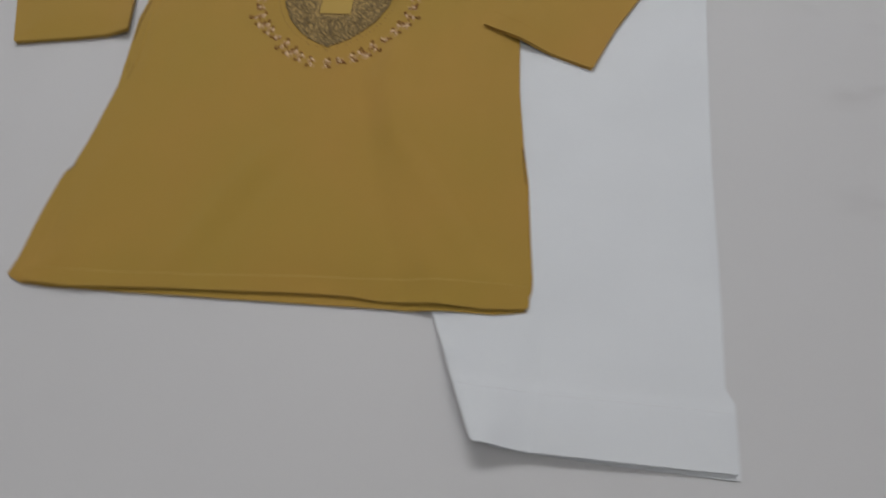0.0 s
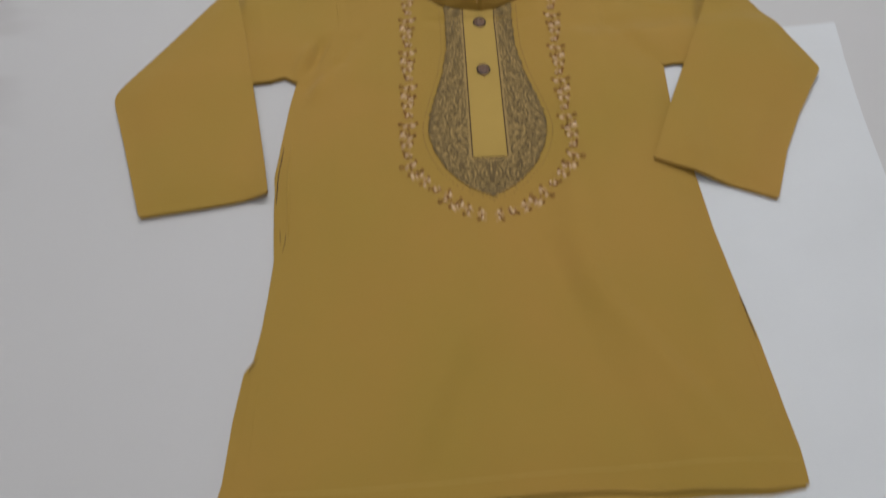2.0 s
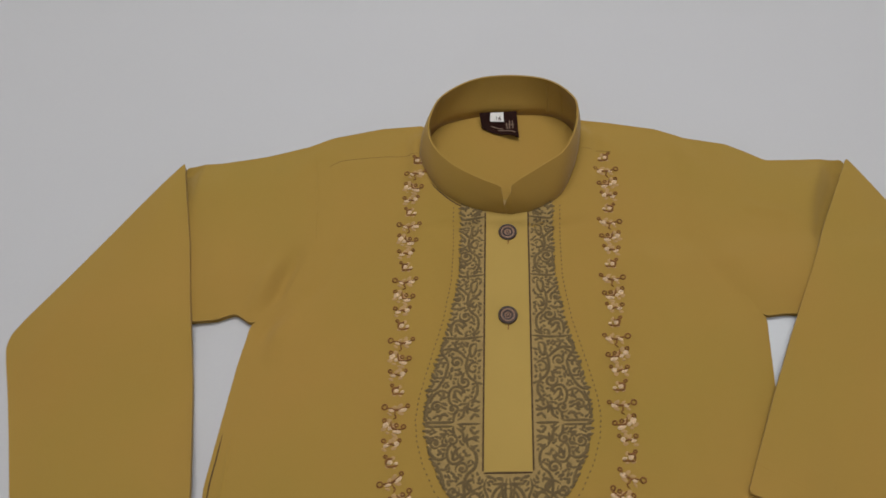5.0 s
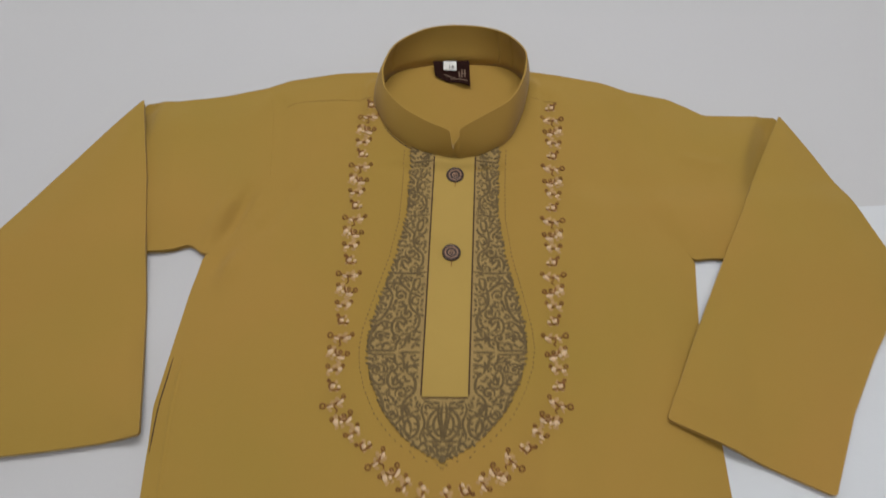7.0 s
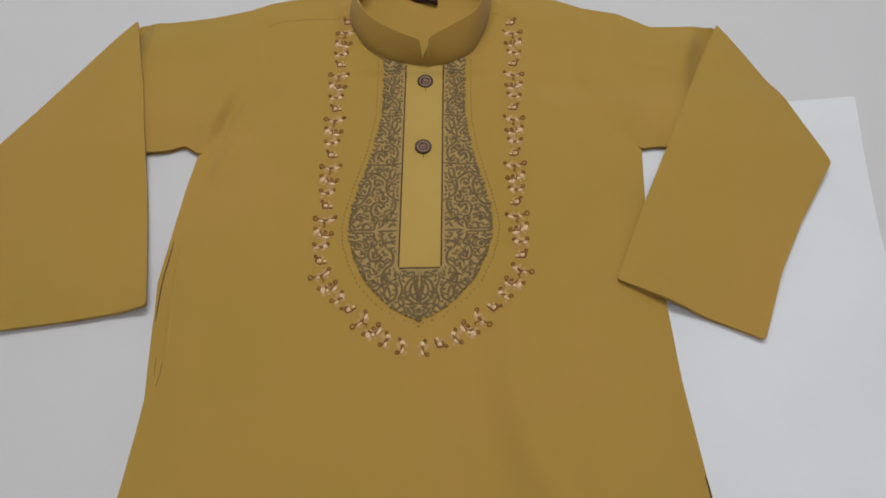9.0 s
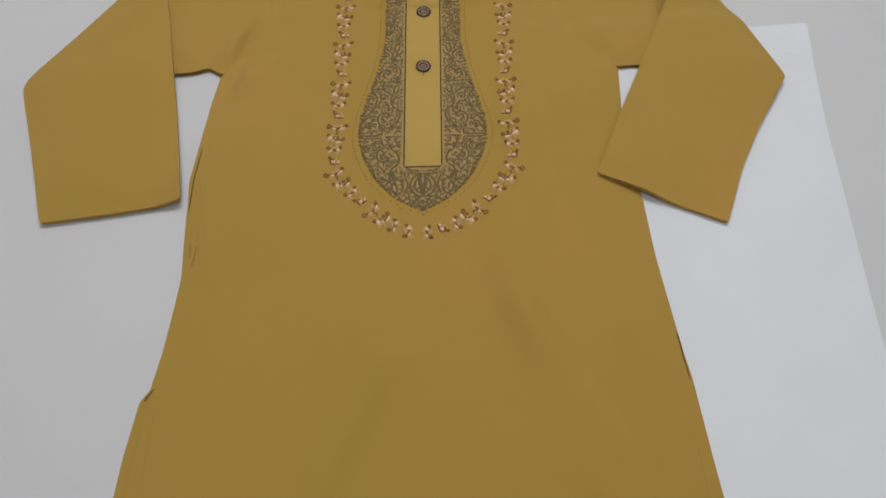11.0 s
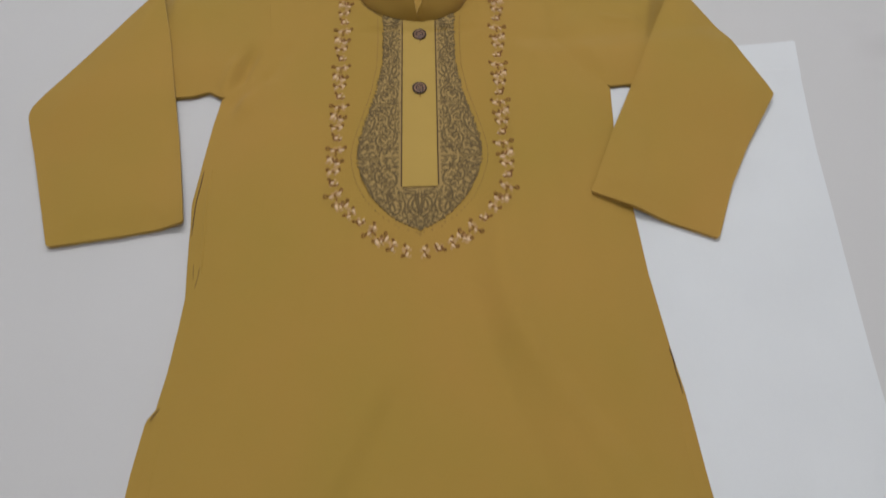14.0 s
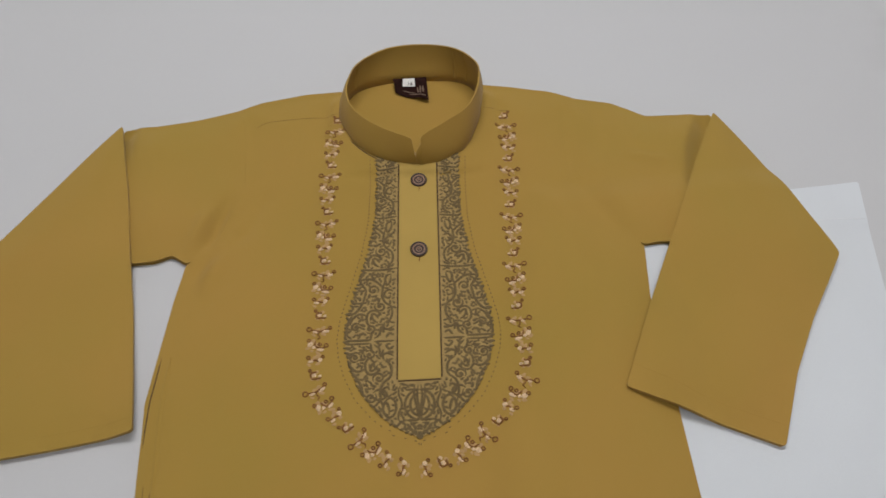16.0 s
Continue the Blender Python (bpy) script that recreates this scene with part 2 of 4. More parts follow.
def sheet(outline, height, skin, step=0.0045, seed=1):
    """A cloth panel: a skin over the outline whose upper side lies at height(points, depth)."""
    rng = np.random.default_rng(seed)
    lo, hi = outline.min(0), outline.max(0)
    gx, gy = np.meshgrid(np.arange(lo[0], hi[0], step), np.arange(lo[1], hi[1], step))
    grid = np.stack([gx.ravel(), gy.ravel()], 1) + rng.uniform(-0.2, 0.2, (gx.size, 2)) * step
    grid = grid[inside(outline, grid)]
    grid = grid[edge_distance(outline, grid) > 0.55 * step]
    # rings just inside the outline carry the rounded edge
    n_out = len(outline)
    pts = np.vstack([outline, grid])
    edges = [(k, (k + 1) % n_out) for k in range(n_out)]
    verts, _, faces, *_ = geometry.delaunay_2d_cdt([Vector(q) for q in pts], edges, [], 0, 1e-7)
    v2 = np.array([(q.x, q.y) for q in verts])
    tri = np.array([f for f in faces if len(f) == 3])
    tri = tri[inside(outline, v2[tri].mean(1))]
    e1, e2 = v2[tri[:, 1]] - v2[tri[:, 0]], v2[tri[:, 2]] - v2[tri[:, 0]]
    flip = e1[:, 0] * e2[:, 1] - e1[:, 1] * e2[:, 0] < 0
    tri[flip] = tri[flip][:, ::-1]
    longest = np.maximum.reduce([np.linalg.norm(v2[tri[:, a]] - v2[tri[:, b]], axis=1) for a, b in ((0, 1), (1, 2), (2, 0))])
    tri = tri[np.abs(e1[:, 0] * e2[:, 1] - e1[:, 1] * e2[:, 0]) > 0.08 * longest**2]
    used = np.unique(tri)
    back = -np.ones(len(v2), int)
    back[used] = np.arange(len(used))
    v2, tri = v2[used], back[tri]
    z = height(v2, edge_distance(outline, v2))
    count = {}
    for f in tri:
        for a, b in ((f[0], f[1]), (f[1], f[2]), (f[2], f[0])):
            count[(a, b)] = count.get((a, b), 0) + 1
    rim = [(a, b) for a, b in count if (b, a) not in count]
    n = len(v2)
    # the rim has vertices of its own, so that the cut edge stays crisp
    edge = sorted({k for pair in rim for k in pair})
    spot = {k: 2 * n + i for i, k in enumerate(edge)}
    m = len(edge)
    co = np.vstack([np.c_[v2, z], np.c_[v2, z - skin], np.c_[v2[edge], z[edge]], np.c_[v2[edge], z[edge] - skin]])
    allf = [tuple(f) for f in tri] + [(f[2] + n, f[1] + n, f[0] + n) for f in tri]
    allf += [(spot[b], spot[a], spot[a] + m, spot[b] + m) for a, b in rim]
    me = bpy.data.meshes.new("sheet")
    me.from_pydata(co.tolist(), [], [tuple(int(i) for i in f) for f in allf])
    bm = bmesh.new()
    bm.from_mesh(me)
    bpy.data.meshes.remove(me)
    return bm


def ribbon(bm, pts, width, rise, surf, taper=True):
    """A raised, half-round line of thread along 2D points lying on surf(points)."""
    pts = np.array(pts, float)
    tang = np.gradient(pts, axis=0)
    tang /= np.linalg.norm(tang, axis=1)[:, None] + 1e-12
    side = np.stack([-tang[:, 1], tang[:, 0]], 1)
    s = np.linspace(0, 1, len(pts))
    w = width / 2 * (np.minimum(1, 0.35 + 4 * np.minimum(s, 1 - s)) if taper else np.ones(len(pts)))
    z = surf(pts)
    rows = []
    for k in range(len(pts)):
        l, r = pts[k] + side[k] * w[k], pts[k] - side[k] * w[k]
        rows.append([bm.verts.new((l[0], l[1], z[k] - 0.0001)), bm.verts.new((pts[k][0], pts[k][1], z[k] + rise)), bm.verts.new((r[0], r[1], z[k] - 0.0001))])
    for a, b in zip(rows[:-1], rows[1:]):
        for i in (0, 1):
            bm.faces.new((a[i], a[i + 1], b[i + 1], b[i]))


def petal(bm, x, y, angle, length, width, rise, surf):
    """A domed, pointed petal of satin stitch."""
    z = float(surf(np.array([[x, y]]))[0])
    c, s = math.cos(angle), math.sin(angle)
    rim = []
    for k in range(10):
        a = 2 * math.pi * k / 10
        u, v = length / 2 * math.cos(a), width / 2 * math.sin(a) * (1 - 0.25 * math.cos(a))
        rim.append(bm.verts.new((x + c * u - s * v, y + s * u + c * v, z - 0.0001)))
    mid = bm.verts.new((x, y, z + rise))
    for k in range(10):
        bm.faces.new((rim[k], rim[(k + 1) % 10], mid))


# ---- the room and the table ----
def slab(name, x0, y0, z0, x1, y1, z1, mat, label):
    ob = part(name, box(bmesh.new(), x0, y0, z0, x1, y1, z1), mat, None, "", False)
    return tagged(ob, label, kind="structure")


slab("floor", -2.1, -2.1, -0.1, 2.1, 2.1, 0.0, FLOOR_TILE, "plain tan tiled room floor under the table")
slab("ceiling", -2.1, -2.1, 2.7, 2.1, 2.1, 2.8, WALL_PAINT, "plain white painted ceiling over the room")
slab("wall_north", -2.1, 2.0, 0.0, 2.1, 2.1, 2.7, WALL_PAINT, "plain white painted wall")
slab("wall_south", -2.1, -2.1, 0.0, 2.1, -2.0, 2.7, WALL_PAINT, "plain white painted wall")
slab("wall_east", 2.0, -2.0, 0.0, 2.1, 2.0, 2.7, WALL_PAINT, "plain white painted wall")
slab("wall_west", -2.1, -2.0, 0.0, -2.0, 2.0, 2.7, WALL_PAINT, "plain white painted wall")

lamp = tagged(new("ceiling_and_fill_lamp"), "white rectangular panel lamp assumed on the ceiling, out of view", "lamp", "ceiling lamps")
lamp.location = (*LAMPS[0], 2.64)
part("housing", box(bmesh.new(), -0.7, -0.35, 0.0, 0.7, 0.35, 0.06, 0.008), WALL_PAINT, lamp)
part("diffuser", box(bmesh.new(), -0.65, -0.3, -0.012, 0.65, 0.3, 0.0), LAMP_GLOW, lamp, "", False)
# the added fill, given a panel body too; it brightens the collar's front
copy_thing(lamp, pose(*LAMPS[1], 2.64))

table = tagged(new("table"), "large plain white table with faint grey smears", "table")
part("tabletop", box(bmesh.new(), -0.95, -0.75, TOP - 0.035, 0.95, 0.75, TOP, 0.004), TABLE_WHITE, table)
for sx in (-1, 1):
    for sy in (-1, 1):
        part("leg", box(bmesh.new(), sx * 0.86 - 0.03, sy * 0.66 - 0.03, 0.0, sx * 0.86 + 0.03, sy * 0.66 + 0.03, TOP - 0.036, 0.004), LEG_WOOD, table)

# ---- outlines on the table, in metres from the placket's foot ----
NECK_BASE = [(0.0065, 0.1847, 0.0125), (-0.0054, 0.1859, 0.0115), (-0.0220, 0.1915, 0.0108), (-0.0369, 0.2031, 0.0106), (-0.0476, 0.2185, 0.0106), (-0.0537, 0.2416, 0.0106),
             (-0.0412, 0.2685, 0.0100), (-0.0105, 0.2777, 0.0085), (0.0184, 0.2785, 0.0085), (0.0463, 0.2753, 0.0095), (0.0619, 0.2598, 0.0106), (0.0600, 0.2366, 0.0106),
             (0.0545, 0.2173, 0.0108), (0.0445, 0.1980, 0.0110), (0.0276, 0.1863, 0.0112), (0.0139, 0.1830, 0.0115), (0.0090, 0.1827, 0.0112), (0.0041, 0.1845, 0.0108)]
NECK_TOP = [(0.0030, 0.1917, 0.0345), (-0.0095, 0.1976, 0.0340), (-0.0272, 0.2102, 0.0325), (-0.0391, 0.2231, 0.0310), (-0.0459, 0.2382, 0.0305), (-0.0461, 0.2556, 0.0315),
            (-0.0368, 0.2744, 0.0335), (-0.0125, 0.2894, 0.0340), (0.0183, 0.2917, 0.0345), (0.0431, 0.2831, 0.0365), (0.0586, 0.2649, 0.0380), (0.0594, 0.2475, 0.0385),
            (0.0558, 0.2322, 0.0390), (0.0461, 0.2150, 0.0385), (0.0289, 0.2031, 0.0370), (0.0118, 0.1918, 0.0350), (0.0099, 0.1879, 0.0290), (0.0064, 0.1852, 0.0240)]
front_hem = [(-.1960, -.2885), (-.1599, -.2918), (-.1043, -.2903), (-.0307, -.2899), (.0262, -.2899), (.0519, -.2907), (.0688, -.2935), (.0968, -.2945), (.1461, -.2989), (.1793, -.2982)]
FRONT = [(-.0520, .2712), (-.0836, .2694), (-.1184, .2622), (-.1374, .2540), (-.1300, .2072), (-.1265, .166), (-.143, .127), (-.1660, .1021),
         (-.1713, .0737), (-.1768, .0325), (-.1818, -.0058), (-.1806, -.0311), (-.1795, -.0585), (-.1782, -.0898), (-.1858, -.1514), (-.1902, -.1745),
         (-.1920, -.195), (-.1955, -.23), (-.2003, -.2686), (-.2015, -.281)] + front_hem + [
         (.1809, -.2716), (.1790, -.2425), (.1766, -.1847), (.1734, -.1510), (.1689, -.0889), (.1679, -.0326), (.1655, .0500), (.1697, .0966),
         (.152, .125), (.134, .165), (.135, .21), (.1407, .2515), (.1196, .2611), (.0870, .2685), (.0640, .2725)]
neck_front = [q[:2] for q in NECK_BASE[10:17]] + [q[:2] for q in NECK_BASE[1:6]]
FRONT += neck_front
BACK = [(-.0515, .2690), (-.0836, .268), (-.1184, .2605), (-.1355, .252), (-.1340, .20), (-.148, .13), (-.1645, .1021), (-.170, .0737), (-.1760, .0325), (-.1810, -.0058),
        (-.1815, -.035), (-.1806, -.065), (-.1795, -.0898), (-.1858, -.1514), (-.1904, -.1753), (-.1973, -.1853), (-.2031, -.2218), (-.2073, -.2661), (-.2112, -.2826), (-.1990, -.2890),
        (-.1742, -.2917), (-.0310, -.2956), (.0429, -.2974), (.0828, -.2987), (.1092, -.2998), (.1534, -.3018), (.1803, -.2992), (.1822, -.2730), (.1803, -.2425), (.1778, -.1847), (.1735, -.148),
        (.1680, -.0889), (.167, -.0326), (.165, .050), (.169, .0966), (.150, .14), (.138, .2500), (.119, .259), (.0866, .266), (.0635, .2690), (.0470, .2785), (.0180, .2830), (-.0105, .2822), (-.0400, .2730)]
ARM_L = [(-.1230, .2600), (-.1374, .2540), (-.1691, .2453), (-.2037, .2384), (-.2290, .2378), (-.2680, .177), (-.3130, .110), (-.298, .098), (-.2063, .1071), (-.1901, .1080), (-.1772, .1126), (-.1660, .1045), (-.138, .118), (-.111, .163), (-.116, .22)]
ARM_R = [(.1240, .2585), (.1407, .2515), (.1704, .2443), (.1844, .2359), (.1961, .2277), (.2195, .2262), (.2500, .2258), (.2755, .162), (.2990, .092), (.280, .078), (.1932, .0994), (.1817, .1002), (.1701, .0985), (.145, .118), (.120, .165), (.121, .22)]
FORE_L = [(-.2276, .2345), (-.2803, .1618), (-.3245, .0985), (-.3262, .0900), (-.3235, .0790), (-.3094, .0308), (-.2895, -.0403), (-.2350, -.0334), (-.1856, -.0252), (-.1885, -.0019), (-.2047, .1038), (-.2140, .1660)]
FORE_R = [(.2494, .2214), (.2832, .1515), (.3092, .0800), (.2748, .0282), (.2520, -.0115), (.2299, -.0615), (.1798, -.0380), (.1348, -.0165), (.1630, .0457), (.2006, .1228), (.2240, .1720)]
LEG_TOP = [(.100, .1455), (.2940, .1455), (.3495, .1500), (.3425, .1000), (.3340, .0250), (.3270, -.0700), (.3205, -.1600), (.3160, -.2400), (.3125, -.3000), (.3098, -.3480), (.3150, -.3580), (.3130, -.4075),
           (.2258, -.4040), (.1437, -.4000), (.1312, -.3638), (.1112, -.3000), (.080, -.200), (.050, -.080), (.070, .03)]
LEG_LOW = [(.104, .1425), (.2940, .1425), (.3465, .1465), (.3420, .1000), (.3335, .0250), (.3275, -.0700), (.3215, -.1600), (.3180, -.2400), (.3150, -.3000), (.3118, -.3480), (.3172, -.3580), (.3150, -.4105),
           (.2262, -.4040), (.1550, -.3960), (.1410, -.3600), (.1200, -.2960), (.085, -.200), (.055, -.080), (.074, .03)]


class Field:
    """Depth inside an outline, kept on a grid and read between its nodes."""

    def __init__(self, outline, step=0.004):
        self.lo, self.step = np.array([-0.37, -0.45]), step
        self.nx, self.ny = 190, 195
        gx, gy = np.meshgrid(self.lo[0] + step * np.arange(self.nx), self.lo[1] + step * np.arange(self.ny), indexing="ij")
        rough = resample(outline, 0.008)
        self.d = depth_in(rough, np.stack([gx.ravel(), gy.ravel()], 1)).reshape(self.nx, self.ny)

    def __call__(self, pts):
        q = (np.asarray(pts, float) - self.lo) / self.step
        i = np.clip(q[:, 0].astype(int), 0, self.nx - 2)
        j = np.clip(q[:, 1].astype(int), 0, self.ny - 2)
        f, g = np.clip(q[:, 0] - i, 0, 1), np.clip(q[:, 1] - j, 0, 1)
        d = self.d
        return (d[i, j] * (1 - f) + d[i + 1, j] * f) * (1 - g) + (d[i, j + 1] * (1 - f) + d[i + 1, j + 1] * f) * g


IN_FRONT, IN_ARM_L, IN_ARM_R, IN_LEG = Field(FRONT), Field(ARM_L), Field(ARM_R), Field(LEG_TOP)


def cut(poly, rounds=2):
    return resample(chaikin(resample(poly, 0.006), rounds), 0.003)


FRONT, BACK, ARM_L, ARM_R, FORE_L, FORE_R, LEG_TOP, LEG_LOW = (cut(q) for q in (FRONT, BACK, ARM_L, ARM_R, FORE_L, FORE_R, LEG_TOP, LEG_LOW))


# ---- how high the layers lie over the table ----
def trousers_top(pts):
    """Height of the folded trousers' upper side."""
    d = IN_LEG(pts)
    hem = 0.0007 * smoothstep(-0.352, -0.357, pts[:, 1] + 0.055 * (pts[:, 0] - 0.16)) - 0.0006 * np.exp(-(((pts[:, 1] + 0.055 * (pts[:, 0] - 0.16) + 0.349) / 0.010) ** 2))
    hem = hem + 0.0008 * smoothstep(0.106, 0.112, pts[:, 1])
    lift = 0.0050 * smoothstep(-0.33, -0.40, pts[:, 1]) * smoothstep(0.32, 0.15, pts[:, 0])
    lift = lift + 0.0090 * np.exp(-((pts[:, 0] - 0.1112 + 0.331 * (pts[:, 1] + 0.30)) / 0.020) ** 2) * smoothstep(-0.303, -0.340, pts[:, 1])
    hem = hem - 0.0009 * np.exp(-(((pts[:, 0] - 0.186 - 0.10 * (pts[:, 1] + 0.36)) / 0.004) ** 2)) * smoothstep(-0.24, -0.30, pts[:, 1])
    edge = 0.0024 * np.exp(-(((pts[:, 0] - 0.165 - 0.28 * (pts[:, 1] + 0.36)) / 0.012) ** 2)) * smoothstep(-0.22, -0.30, pts[:, 1])
    return (0.0042 + 0.0016 * smoothstep(-0.004, 0.030, d) + hem + lift + edge + ripple(pts, 0.05, 0.0006, 3.1))


def under_kurta(pts):
    """The support under the kurta: the table, or the trousers on it."""
    return 0.0050 * smoothstep(-0.02, 0.008, IN_LEG(pts))


def folds(pts):
    w = ripple(pts, 0.085, 0.0013, 0.4) + ripple(pts, 0.03, 0.00035, 5.2)
    # long faint streaks that run down the cloth
    w += ripple(pts * (1.0, 0.10), 0.013, 0.00030, 8.3) + ripple(pts * (1.0, 0.16), 0.032, 0.0006, 6.1)
    w += crease(pts, (.060, -.040), (.066, -.150), 0.013, 0.0026) + crease(pts, (.064, -.130), (.140, -.262), 0.010, 0.0034)
    w += crease(pts, (.078, -.140), (.152, -.270), 0.012, -0.0024)
    w += crease(pts, (-.028, -.150), (-.092, -.285), 0.012, 0.0026) + crease(pts, (-.014, -.160), (-.078, -.290), 0.012, -0.0018)
    w += crease(pts, (-.139, .158), (-.161, .088), 0.0050, -0.0060) + crease(pts, (-.127, .152), (-.150, .080), 0.006, 0.0044) + crease(pts, (-.152, .150), (-.170, .100), 0.005, 0.0030)
    w += crease(pts, (.150, .150), (.172, .090), 0.009, 0.0018)
    w += crease(pts, (-.146, .130), (-.168, .098), 0.0035, -0.0035) + crease(pts, (-.128, .128), (-.146, .104), 0.0035, -0.0022)
    w += crease(pts, (.158, .252), (.148, .185), 0.008, -0.0022) + crease(pts, (.172, .186), (.206, .176), 0.004, 0.0014)
    w += crease(pts, (-.110, .165), (-.128, .120), 0.006, -0.0020) + crease(pts, (.120, .150), (.128, .060), 0.012, -0.0014)
    w += crease(pts, (-.165, .010), (-.162, -.090), 0.010, 0.0014)
    w += crease(pts, (-.150, .06), (-.150, -.12), 0.018, -0.0012)
    w += crease(pts, (.145, -.02), (.150, -.20), 0.020, 0.0014)
    w += crease(pts, (-.204, .240), (-.192, .130), 0.010, 0.0016) + crease(pts, (.224, .225), (.192, .140), 0.010, 0.0016)
    # the neckline is pulled up a little round the collar
    ring = edge_distance(np.array([q[:2] for q in NECK_BASE[:17]]), pts)
    return w + 0.0022 * np.exp(-((ring / 0.014) ** 2)) * smoothstep(0.272, 0.250, pts[:, 1])


def kurta_top(pts):
    d = np.maximum.reduce([IN_FRONT(pts), IN_ARM_L(pts), IN_ARM_R(pts)])
    neck = 0.04 * smoothstep(0.272, 0.250, pts[:, 1]) * smoothstep(0.172, 0.182, pts[:, 1]) * smoothstep(0.075, 0.060, np.abs(pts[:, 0] - 0.005))
    d = np.maximum(d, neck)
    hem = smoothstep(-0.26, -0.29, pts[:, 1]) * (0.0010 + ripple(pts, 0.035, 0.0008, 4.4))
    lift = 0.0014 * smoothstep(-0.015, 0.02, np.maximum(IN_ARM_L(pts), IN_ARM_R(pts)))
    elbow = np.minimum(np.linalg.norm(pts - (-.214, .222), axis=1), np.linalg.norm(pts - (.232, .208), axis=1))
    bent = 0.0030 * np.exp(-((elbow / 0.034) ** 2))
    bent = bent + facet(pts, (-.2276, .2420), (-.2155, .1800), 0.0150, 0.0088, -0.3) + facet(pts, (.2494, .2290), (.2065, .1380), 0.0115, 0.0085, 0.35)
    bent = np.where(np.maximum(IN_ARM_L(pts), IN_ARM_R(pts)) > -0.004, bent, 0.0)
    flat = under_kurta(pts) + 0.0038 + hem + lift + 0.0005 + 0.0035 * smoothstep(-0.002, 0.034, d) + folds(pts) * smoothstep(-0.002, 0.025, d)
    return np.maximum(flat + bent, under_kurta(pts) + 0.0012)


def front_z(pts):
    """Upper side of the front panel away from its edges, for what is sewn onto it."""
    pts = np.asarray(pts, float)
    return kurta_top(pts) + 0.0005


def seam_z(pts):
    return kurta_top(np.asarray(pts, float)) + 0.00035


def fore_z(outline):
    def height(pts, d):
        below = np.maximum.reduce([
            0.0058 * smoothstep(-0.055, 0.020, np.maximum(IN_ARM_L(pts), IN_ARM_R(pts))),
            0.0062 * smoothstep(-0.030, 0.004, IN_FRONT(pts))])
        w = ripple(pts, 0.07, 0.0009, 7.7)
        w += crease(pts, (-.245, .16), (-.255, -.03), 0.020, 0.0010) + crease(pts, (.240, .15), (.200, -.03), 0.020, 0.0012)
        corner = np.minimum(np.linalg.norm(pts - (-.228, .215), axis=1), np.linalg.norm(pts - (.238, .195), axis=1))
        return under_kurta(pts) + below + 0.0052 + 0.0022 * smoothstep(0, 0.03, d) + 0.0045 * np.exp(-(corner / 0.060) ** 2) + w * smoothstep(0, 0.025, d)
    return height


def fore_line_z(outline):
    height = fore_z(outline)
    return lambda pts: height(np.asarray(pts, float), depth_in(outline, np.asarray(pts, float))) + 0.0001


# ---- the white trousers, folded lengthwise ----
trousers = tagged(new("trousers"), "white cotton trousers folded lengthwise under a mustard kurta", "trousers")
trousers.location = (0, 0, TOP)
part("lower_leg", sheet(LEG_LOW, lambda q, d: 0.0016 + ripple(q, 0.06, 0.0003, 9.0), 0.0012), WHITE_COTTON, trousers)
part("upper_leg", sheet(LEG_TOP, lambda q, d: trousers_top(q), 0.0014), WHITE_COTTON, trousers)


def trouser_line(name, pts, width, rise, mat):
    bm = bmesh.new()
    ribbon(bm, resample(spline(pts, 12), 0.004, False), width, rise, lambda q: trousers_top(np.asarray(q)) + 0.0001, False)
    return part(name, bm, mat, trousers)


hem_line = [(0.1325, -0.3581), (0.1615, -0.3592), (0.2302, -0.3626), (0.3140, -0.3662)]
trouser_line("hem_stitching", hem_line, 0.0006, 0.0002, WHITE_STITCH)
trouser_line("waistband_stitching", [(.12, .1110), (.22, .1120), (.290, .1140), (.3435, .1148)], 0.0007, 0.0003, WHITE_STITCH)

# ---- the mustard kurta ----
kurta = tagged(new("kurta"), "mustard yellow cotton kurta with embroidered neck, sleeves folded down", "kurta")
kurta.location = (0, 0, TOP)
part("back_panel", sheet(BACK, lambda q, d: under_kurta(q) + 0.0024 + 0.0030 * smoothstep(0.17, 0.2, q[:, 1]) * smoothstep(0.062, 0.048, np.abs(q[:, 0] - 0.005)) + ripple(q, 0.05, 0.0004, 2.0), 0.0008), COTTON, kurta)
part("front_panel", sheet(FRONT, lambda q, d: kurta_top(q) + 0.0002, 0.0009, 0.0035), COTTON, kurta)
for outline in (ARM_L, ARM_R):
    part("upper_sleeve", sheet(outline, lambda q, d: kurta_top(q) - 0.0001, 0.0012, 0.003), COTTON, kurta)
sleeves = [part("lower_sleeve", sheet(outline, fore_z(outline), 0.0011, 0.004), COTTON, kurta) for outline in (FORE_L, FORE_R)]
for outline, sleeve in zip((FORE_L, FORE_R), sleeves):
    part("sleeve_underside", sheet(outline * 0.994 + outline.mean(0) * 0.006, lambda q, d, h=fore_z(outline): h(q, d * 0) - 0.0018, 0.0028, 0.006), COTTON, sleeve)
for outline in (ARM_L, ARM_R):
    part("upper_sleeve_underside", sheet(outline * 0.994 + outline.mean(0) * 0.006, lambda q, d: under_kurta(q) + 0.0010, 0.0009, 0.008), COTTON, kurta)


def line_on_kurta(name, pts, width, rise, mat, surf=seam_z, parent=None, smooth_pts=True, label=""):
    bm = bmesh.new()
    pts = resample(spline(pts, 4 * len(pts)) if smooth_pts else np.array(pts), 0.003, False)
    ribbon(bm, pts, width, rise, surf)
    return part(name, bm, mat, parent or kurta, label)


